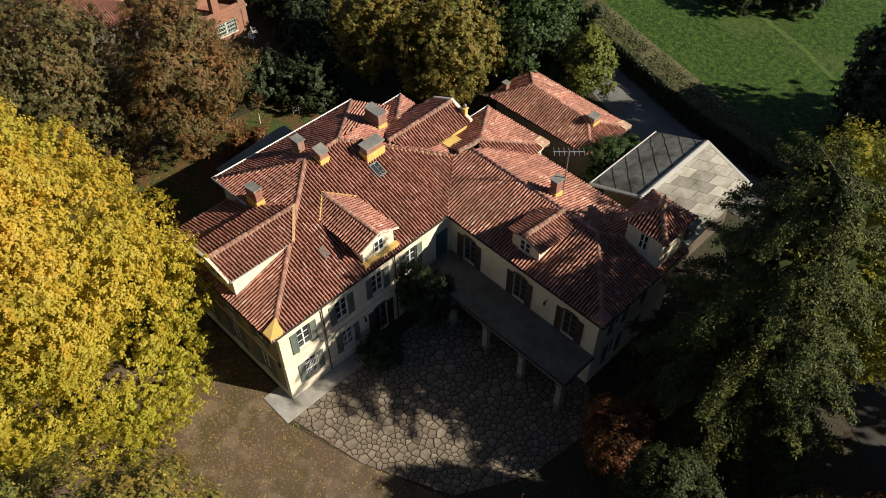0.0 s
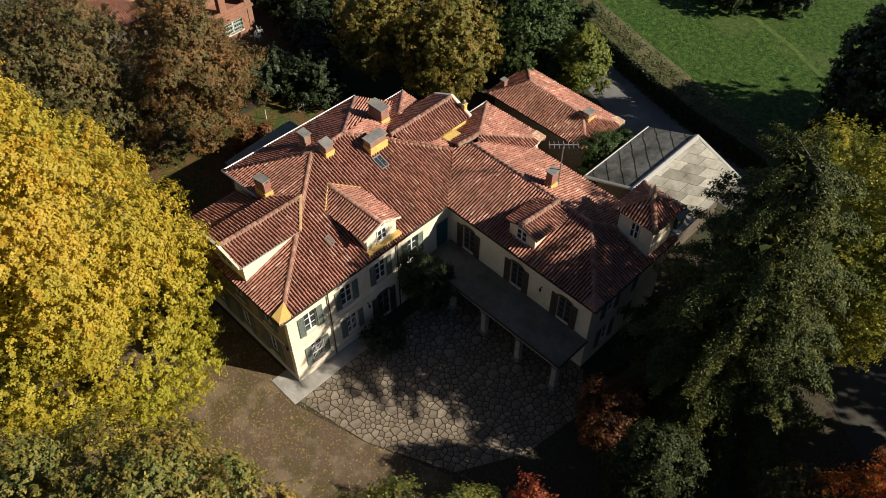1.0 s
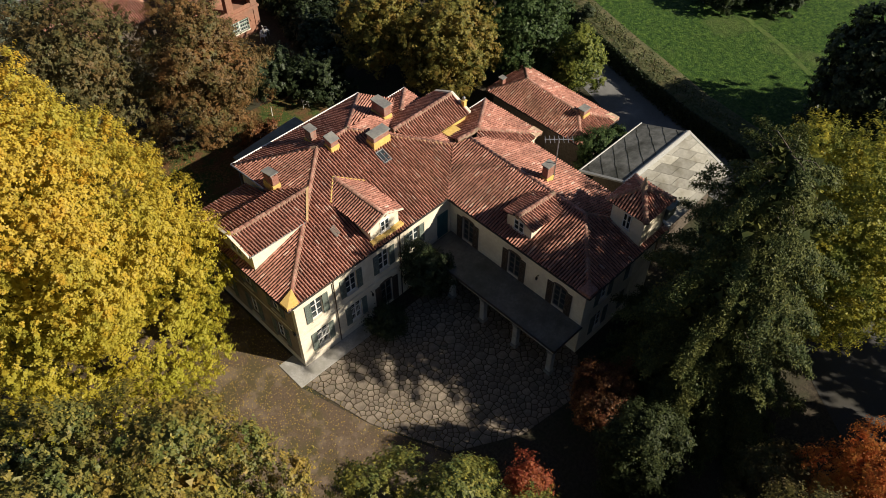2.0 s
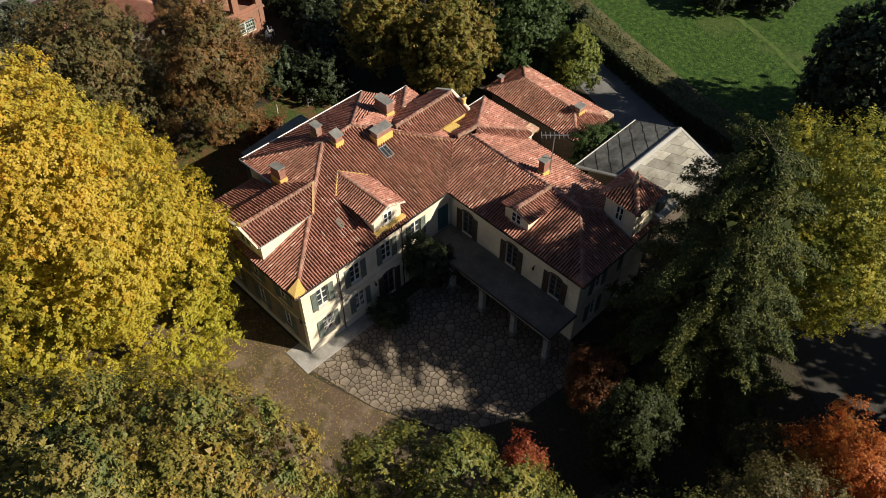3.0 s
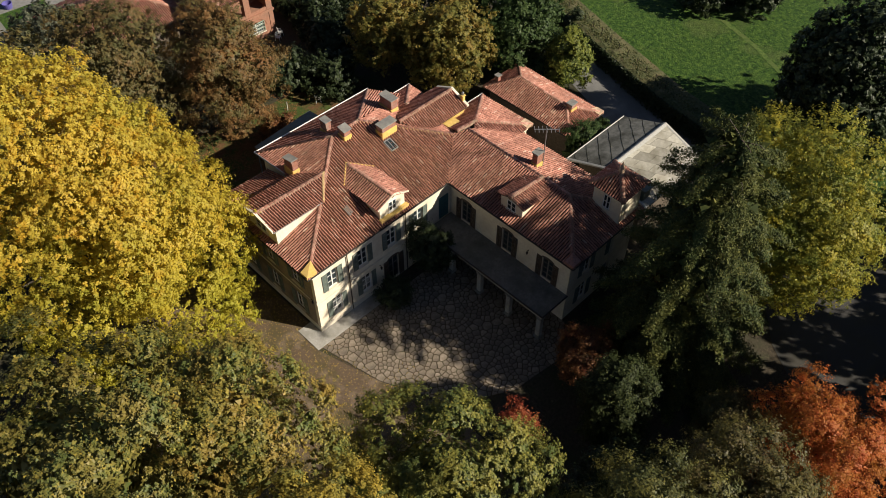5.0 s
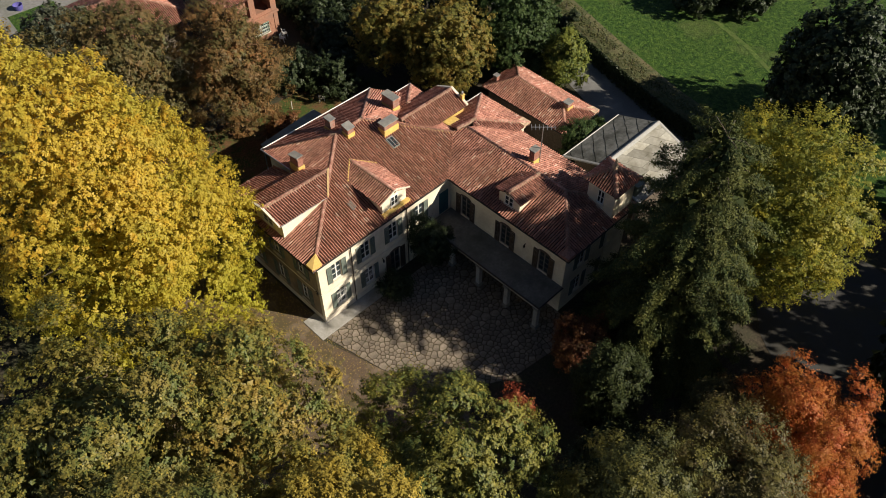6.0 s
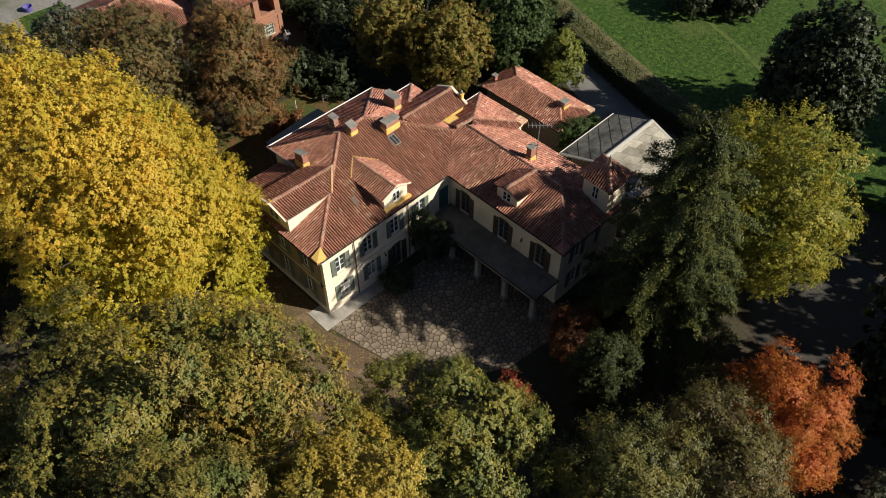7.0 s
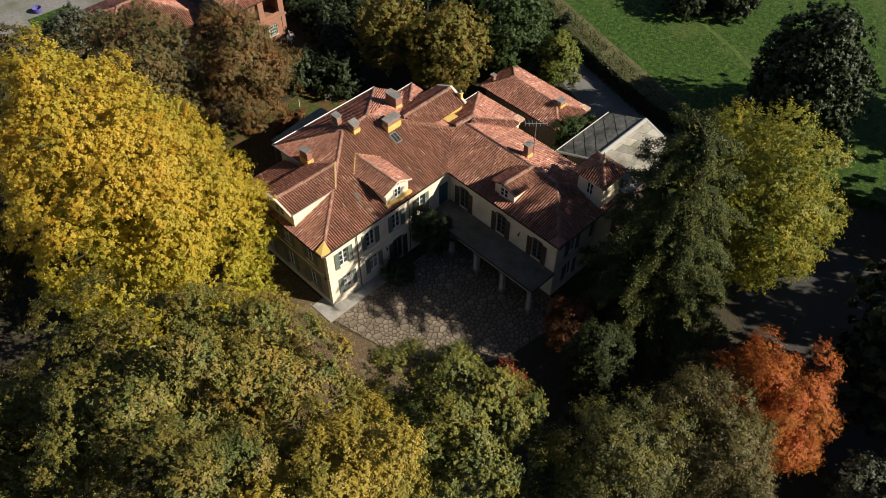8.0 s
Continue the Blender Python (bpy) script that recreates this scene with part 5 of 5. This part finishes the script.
broadleaf("hazel", "olive-ochre tree beside the annex", 27.3, 14.0, 5.0, (4.0, 4.0, 4.6), 44400, 0.211, L_HAZEL, 40, 0.2, 60)
broadleaf("laurel", "dark green tree beside the lane", 35.2, 12.2, 4.6, (4.5, 4.1, 4.6), 44400, 0.234, L_GREEN, 41, 0.2, 60)
broadleaf("laurel", "dark green tree beside the lane", 31.5, 18.5, 4.6, (4.0, 3.6, 4.4), 25900, 0.281, L_DARK, 42, 0.2, 60)
broadleaf("young_tree", "light green young tree beside the lane", 36.1, 6.4, 3.0, (2.1, 2.1, 2.9), 25900, 0.195, L_FRESH, 43, 0.12, 45)
broadleaf("bush", "dark green shrub between the trees by the lane", 35.2, 9.4, 1.6, (1.9, 1.7, 1.7), 9000, 0.18, L_GREEN, 82, 0.07, 24)
broadleaf("bush", "small dark bush on the bank", 44.2, 11.6, 0.75, (0.5, 0.5, 0.8), 2775, 0.125, L_DARK, 81, 0.04, 12, ground=1.2)
broadleaf("bush", "rounded bush between annex and barn", 28.9, -2.1, 2.1, (2.3, 1.7, 2.0), 16650, 0.172, L_GREEN, 44, 0.08, 30)
broadleaf("bush", "clipped dark bush at the foot of the facade", 6.0, -1.7, 0.9, (1.25, 1.15, 1.0), 12950, 0.125, L_DARK, 45, 0.06, 30)
broadleaf("climber", "dark evergreen shrub growing at the facade", 10.2, -1.5, 2.3, (1.7, 1.3, 2.1), 16650, 0.133, L_DARK, 46, 0.07, 34)
broadleaf("climber", "sparse dark green shrub growing up the facade", 9.4, -1.0, 4.5, (1.0, 0.7, 1.3), 4000, 0.125, L_DARK, 80, 0.06, 26, wob=0.5)
# trees added out of view, only to cast shade on yard, drive and lawn
for x, y, seed in ((22.5, -37.5, 51), (25.5, -46.0, 55), (29.0, -51.0, 56), (60.0, -33.0, 52), (39.0, -46.0, 53), (47.0, -40.0, 54)):
    broadleaf("shade_caster_tree", "tall tree added out of view to shade drive and lawn", x, y, 9.5, (5.4, 5.4, 9.0), 16650, 0.663, L_DARK, seed, 0.4, 40, wob=0.08, full=2.6)
for x, y, seed in ((16.5, 26.0, 61), (19.5, 22.5, 62), (23.6, 27.5, 63), (25.0, 31.0, 76), (28.5, 27.0, 77), (25.5, 36.0, 78), (30.5, 33.5, 79)):
    broadleaf("bush", "dark overgrown bush behind the villa", x, y, 1.6, (2.8, 2.6, 1.9), 16650, 0.218, L_DARK, seed, 0.08, 24)
broadleaf("bush", "grey-green shrub beside the drive", 13.5, -40.3, 3.2, (3.4, 3.4, 3.4), 30000, 0.17, L_SAGE, 65, 0.1, 30)
broadleaf("shrub_tree", "dark evergreen shrub tree by the yard", 1.2, -24.6, 4.2, (3.0, 3.0, 4.0), 43290, 0.15, L_DARK, 66, 0.15, 50)
broadleaf("shrub_tree", "dark evergreen shrub tree by the yard", 5.0, -24.2, 3.4, (2.6, 2.6, 3.2), 33670, 0.15, L_DARK, 67, 0.15, 45)
broadleaf("small_maple", "small red-leaved tree at the edge of the yard", 2.0, -17.4, 5.4, (1.1, 1.1, 1.5), 8000, 0.12, L_RED, 68, 0.09, 26)
broadleaf("bush", "russet bush on the grass behind the villa", 11.0, 19.5, 1.2, (1.9, 1.5, 1.3), 11100, 0.172, L_RUST, 69, 0.06, 24)
broadleaf("street_tree", "ochre-brown tree near the street", -12.0, 41.0, 4.5, (4.0, 4.0, 4.5), 25900, 0.273, L_HAZEL, 70, 0.2, 40)
broadleaf("street_tree", "grey-green tree near the street", 2.5, 44.5, 3.4, (3.0, 3.0, 3.2), 22200, 0.25, L_SAGE, 71, 0.2, 40)
broadleaf("maple", "olive autumn tree at the garden's edge", -25.5, -3.5, 12.5, (4.6, 4.6, 5.5), 55500, 0.172, L_OLIVE, 72, 0.3, 80, depth=0.78, inner=0.85)
broadleaf("maple", "green and ochre autumn tree at the garden's edge", -27.5, -12.0, 14.0, (4.6, 4.6, 5.5), 55500, 0.172, L_GREENOCHRE, 73, 0.3, 80, depth=0.78, inner=0.85)
broadleaf("laurel", "dark evergreen shrubs behind the golden tree", -17.5, 2.5, 3.0, (3.6, 3.6, 3.2), 29600, 0.203, L_DARK, 74, 0.15, 40)
broadleaf("brown_tree", "brown-leaved autumn tree behind the golden tree", -20.0, 20.0, 6.0, (5.0, 5.0, 6.0), 40700, 0.234, L_BROWN, 75, 0.25, 60, full=2.0, wob=0.4)

# ---- paving, last ----
strip = tagged(part("pavement", boxes((-1.3, -1.15, 0.0, 6.3, -0.05, 0.06), (-1.3, -0.05, 0.0, -0.05, 1.3, 0.06), bevel=0.015), M_CONCRETE), "smooth concrete walk along the facade", "pavement", kind="structure")
court_poly = [(-0.9, -1.2), (13.6, -1.2), (13.6, -12.3), (11.0, -14.2), (6.5, -13.6), (2.6, -11.4), (0.2, -6.3)]
court = sheet("pavement_court", court_poly, 0.02, M_JOINT, "crazy paving of irregular pale flagstones in the courtyard", "paving")
stone_rng = random.Random(8)


def inside(p, poly):
    c = False
    for (x0, y0), (x1, y1) in zip(poly, poly[1:] + poly[:1]):
        if (y0 > p[1]) != (y1 > p[1]) and p[0] < (x1 - x0) * (p[1] - y0) / (y1 - y0) + x0:
            c = not c
    return c


seeds = []
for _ in range(20000):
    p = (stone_rng.uniform(-1, 13.6), stone_rng.uniform(-14.3, -1.2))
    gap = stone_rng.choice((0.24, 0.28, 0.33, 0.39, 0.47, 0.64))
    if inside(p, court_poly) and all((p[0] - q[0]) ** 2 + (p[1] - q[1]) ** 2 > (0.5 * (gap + q[2])) ** 2 for q in seeds):
        seeds.append((*p, gap))
order = sorted(seeds, key=lambda s: (s[0] - 3.0) ** 2 + (s[1] + 6.0) ** 2)
rest_v, rest_f, laid = [], [], 0
for s in order:
    cell = [(s[0] - 0.8, s[1] - 0.8), (s[0] + 0.8, s[1] - 0.8), (s[0] + 0.8, s[1] + 0.8), (s[0] - 0.8, s[1] + 0.8)]
    for q in seeds:
        dx, dy = q[0] - s[0], q[1] - s[1]
        d2 = dx * dx + dy * dy
        if 0 < d2 < 2.6:
            d = math.sqrt(d2)
            w = 0.5 + 0.42 * (s[2] - q[2]) / (s[2] + q[2])
            cell = clip(cell, dx / d, dy / d, (s[0] * dx + s[1] * dy) / d + d * w - 0.03)
            if len(cell) < 3:
                break
    for (x0, y0), (x1, y1) in zip(court_poly, court_poly[1:] + court_poly[:1]):
        e = math.hypot(x1 - x0, y1 - y0)
        ex, ey = -(y1 - y0) / e, (x1 - x0) / e
        if len(cell) > 2:
            cell = clip(cell, ex, ey, ex * x0 + ey * y0 + 0.02)
    area = 0.5 * abs(sum(p[0] * q[1] - q[0] * p[1] for p, q in zip(cell, cell[1:] + cell[:1])))
    if len(cell) < 3 or area < 0.012:
        continue
    # worn corners
    cut = []
    for p, q in zip(cell, cell[1:] + cell[:1]):
        a, b = stone_rng.uniform(0.02, 0.07), stone_rng.uniform(0.93, 0.98)
        cut += [(p[0] + (q[0] - p[0]) * a, p[1] + (q[1] - p[1]) * a), (p[0] + (q[0] - p[0]) * b, p[1] + (q[1] - p[1]) * b)]
    cell = cut
    h = 0.05 + stone_rng.uniform(-0.012, 0.014)
    cx, cy = sum(p[0] for p in cell) / len(cell), sum(p[1] for p in cell) / len(cell)
    tilt = (stone_rng.uniform(-0.015, 0.015), stone_rng.uniform(-0.015, 0.015))
    n = len(cell)
    low = [(x - cx, y - cy, -0.03) for x, y in cell]
    top = [((x - cx) * 0.97, (y - cy) * 0.97, h + (x - cx) * tilt[0] + (y - cy) * tilt[1]) for x, y in cell]
    faces = [tuple(range(n, 2 * n))] + [(i, (i + 1) % n, n + (i + 1) % n, n + i) for i in range(n)]
    laid += 1
    if laid > 800:
        base = len(rest_v)
        rest_v += [(x + cx, y + cy, z) for x, y, z in low + top]
        rest_f += [tuple(base + i for i in f) for f in faces]
        continue
    ob = part("flagstone", mesh_of("flagstone", low + top, faces, M_FLAG), None, court)
    ob.location = (cx, cy, 0)
if rest_v:
    tagged(part("flagstones", mesh_of("flagstones", rest_v, rest_f, M_FLAG), None, court), kind="stuff")

# fallen leaves on gravel and grass
lr = np.random.default_rng(77)
pts = np.c_[lr.uniform(-20, 3, 30000), lr.uniform(-16, 12, 30000)]
keep = [(p[0] < -0.3 or p[1] < -1.5) and not (p[0] > 0.2 and p[1] > -6.3) and lr.random() < 0.25 + 0.75 / (1 + 0.02 * ((p[0] + 7) ** 2 + (p[1] - 2) ** 2)) for p in pts]
pts = pts[keep]
pos = np.c_[pts, np.full(len(pts), 0.035)]
nr = np.c_[lr.normal(scale=0.25, size=(len(pts), 2)), np.ones(len(pts))]
tagged(part("fallen_leaves", quad_mesh("fallen_leaves", leaves_at(pos, nr, 0.085, lr), leaf_material("fallen_leaf", [(0.0, (0.2, 0.12, 0.03)), (0.6, (0.42, 0.29, 0.06)), (1.0, (0.5, 0.38, 0.12))], (0.3, 0.2, 0.06), 0.1)), None),
       "yellow fallen leaves over the gravel", "leaves", kind="stuff")

# rust-brown litter on the grass behind the villa
gl = np.random.default_rng(78)
pts = np.c_[gl.uniform(-4, 17, 16000), gl.uniform(13.5, 26, 16000)]
pts = pts[[gl.random() < 0.12 + 0.8 * (noise.noise(Vector((p[0] * 0.28, p[1] * 0.28, 4.0))) > 0.0) for p in pts]]
pos = np.c_[pts, np.full(len(pts), 0.05)]
nr = np.c_[gl.normal(scale=0.3, size=(len(pts), 2)), np.ones(len(pts))]
tagged(part("leaf_litter", quad_mesh("leaf_litter", leaves_at(pos, nr, 0.11, gl), leaf_material("rust_litter", [(0.0, (0.12, 0.05, 0.02)), (0.6, (0.26, 0.12, 0.05)), (1.0, (0.36, 0.2, 0.08))], (0.2, 0.09, 0.04), 0.1)), None),
       "rust-brown fallen leaves on the grass", "leaves", kind="stuff")

# rough grass on the bank beside the lane
gr = np.random.default_rng(91)
k = gr.uniform(0, 1, 7000)
side = gr.normal(scale=0.8, size=7000) + 0.5
line = np.array([(38.5, -14.0), (40.3, -2.8), (43.25, 7.7), (45.45, 14.65), (50.4, 30.0)])
along = k * 4
i0 = np.minimum(along.astype(int), 3)
base = line[i0] + (line[i0 + 1] - line[i0]) * (along - i0)[:, None]
dirs = line[i0 + 1] - line[i0]
dirs /= np.linalg.norm(dirs, axis=1, keepdims=True)
base = base + np.c_[dirs[:, 1], -dirs[:, 0]] * side[:, None]
hgt = np.interp(side, [-0.9, -0.45, 0.6, 1.6, 2.4], [1.55, 1.62, 1.5, 1.28, 1.11])
ok = (side > -0.85) & (side < 2.4)
pos = np.c_[base, hgt + 0.06][ok]
nr = gr.normal(size=(len(pos), 3)) + np.array([-0.3, -0.3, 1.2])
tagged(part("bank_grass", quad_mesh("bank_grass", leaves_at(pos, nr, 0.22, gr, 0.35), leaf_material("dry_grass", [(0.0, (0.04, 0.055, 0.015)), (0.6, (0.085, 0.095, 0.03)), (1.0, (0.18, 0.155, 0.065))], (0.05, 0.08, 0.02), 0.2)), None),
       "tufts of dry grass on the bank", "grass", kind="stuff")

# dark leaves added over the lane wall to fill out its shaded band
iv = np.random.default_rng(92)
k = iv.uniform(0, 4, 16000)
i0 = np.minimum(k.astype(int), 3)
base = line[i0] + (line[i0 + 1] - line[i0]) * (k - i0)[:, None]
dirs = line[i0 + 1] - line[i0]
dirs /= np.linalg.norm(dirs, axis=1, keepdims=True)
hz = iv.uniform(0.05, 1.7, 16000)
side = -1.0 - iv.uniform(0, 0.65, 16000) * (1.25 - 0.5 * hz)
base = base + np.c_[dirs[:, 1], -dirs[:, 0]] * side[:, None]
tagged(part("ivy", quad_mesh("ivy", leaves_at(np.c_[base, hz], iv.normal(size=(16000, 3)) + np.array([-0.8, 0.2, 0.5]), 0.22, iv), L_DARK), None),
       "dark leaves added over the lane wall for its shaded band", "ivy", kind="stuff")

# things left in the garden behind the villa
M_PLASTIC = surface("white_plastic", (0.62, 0.62, 0.6), (0.72, 0.72, 0.7), 9.0, 2.0, (0.55, 0.54, 0.5), 0.45, 0.001)
M_COVER = surface("grey_blue_cover", (0.16, 0.18, 0.22), (0.24, 0.26, 0.3), 6.0, 1.0, (0.14, 0.15, 0.17), 0.5, 0.02)


def garden_chair(x, y, turn):
    m = Matrix.Translation((x, y, 0)) @ Matrix.Rotation(radians(turn), 4, "Z")
    chair = empty("garden_chair", "white plastic garden chair on the grass", "chair", "garden chairs")
    chair.matrix_world = m
    part("seat", boxes((-0.24, -0.24, 0.4, 0.24, 0.24, 0.44), bevel=0.01), M_PLASTIC, chair)
    part("backrest", boxes((-0.24, 0.2, 0.44, -0.16, 0.25, 0.9), (0.16, 0.2, 0.44, 0.24, 0.25, 0.9), (-0.16, 0.2, 0.8, 0.16, 0.25, 0.9), *[(-0.12 + 0.09 * i, 0.21, 0.44, -0.07 + 0.09 * i, 0.24, 0.8) for i in range(3)]), M_PLASTIC, chair)
    for sx in (-1, 1):
        part("armrest", boxes((sx * 0.27 - 0.03, -0.22, 0.62, sx * 0.27 + 0.03, 0.22, 0.65), (sx * 0.27 - 0.02, -0.22, 0.44, sx * 0.27 + 0.02, -0.17, 0.62)), M_PLASTIC, chair)
        for sy in (-1, 1):
            part("leg", tube([(sx * 0.21, sy * 0.21, 0.4), (sx * 0.25, sy * 0.25, 0.0)], 0.025, 6), M_PLASTIC, chair)


garden_chair(17.15, 21.6, 150)
garden_chair(20.7, 32.6, 30)
garden_chair(21.4, 33.2, 75)
table = empty("garden_table", "garden table under a grey-blue cover", "table")
table.location = (17.3, 27.7, 0)
part("cover", boxes((-0.9, -0.5, 0.55, 0.9, 0.5, 0.78), bevel=0.06), M_COVER, table)
for sx in (-0.75, 0.75):
    for sy in (-0.38, 0.38):
        part("leg", tube([(sx, sy, 0), (sx, sy, 0.56)], 0.03, 6), M_DARKMETAL, table)
stake_at = ((9.2, 19.9), (11.9, 21.2), (13.0, 20.2), (14.2, 22.6))
for x, y in stake_at:
    st = empty("garden_stake", "thin pale wooden stake in the grass behind the villa", "stake", "garden stakes")
    st.location = (x, y, 0)
    part("post", tube([(0, 0, -0.1), (0.02, 0.0, 1.05)], [0.035, 0.03], 6), M_PLASTIC, st)
pole = empty("lamp_post", "thin grey metal lamp post beside the lane", "lamp post")
pole.location = (40.2, 14.3, 0)
part("post", tube([(0, 0, 0), (0, 0, 7.5)], [0.08, 0.05], 8), M_ZINC, pole)
part("lamp_head", boxes((-0.55, -0.12, 7.45, 0.1, 0.12, 7.58), bevel=0.03), M_ZINC, pole)

# things in the neighbour's yard
sheet("lawn_neighbour", [(0.5, 49.8), (5.5, 50.3), (6.8, 57.5), (1.5, 58.0)], 0.03, M_LAWN, "patch of grass in the neighbouring yard", "lawn")
M_TUB = surface("violet_blue_plastic", (0.09, 0.08, 0.28), (0.12, 0.11, 0.36), 6.0, 1.5, (0.1, 0.09, 0.26), 0.4, 0.001)
tub = empty("tub", "round violet-blue plastic tub in the neighbouring yard", "tub")
tub.location = (3.2, 58.6, 0.02)
bm = bmesh.new()
ring = [[bm.verts.new((r * math.cos(a * math.pi / 8), r * math.sin(a * math.pi / 8), z)) for a in range(16)] for r, z in ((0.42, 0.0), (0.55, 0.62), (0.5, 0.62), (0.4, 0.08))]
for q, w in zip(ring, ring[1:]):
    for a in range(16):
        bm.faces.new((q[a], q[(a + 1) % 16], w[(a + 1) % 16], w[a]))
bm.faces.new(ring[-1])
bm.faces.new(ring[0][::-1])
part("shell", bm, M_TUB, tub)
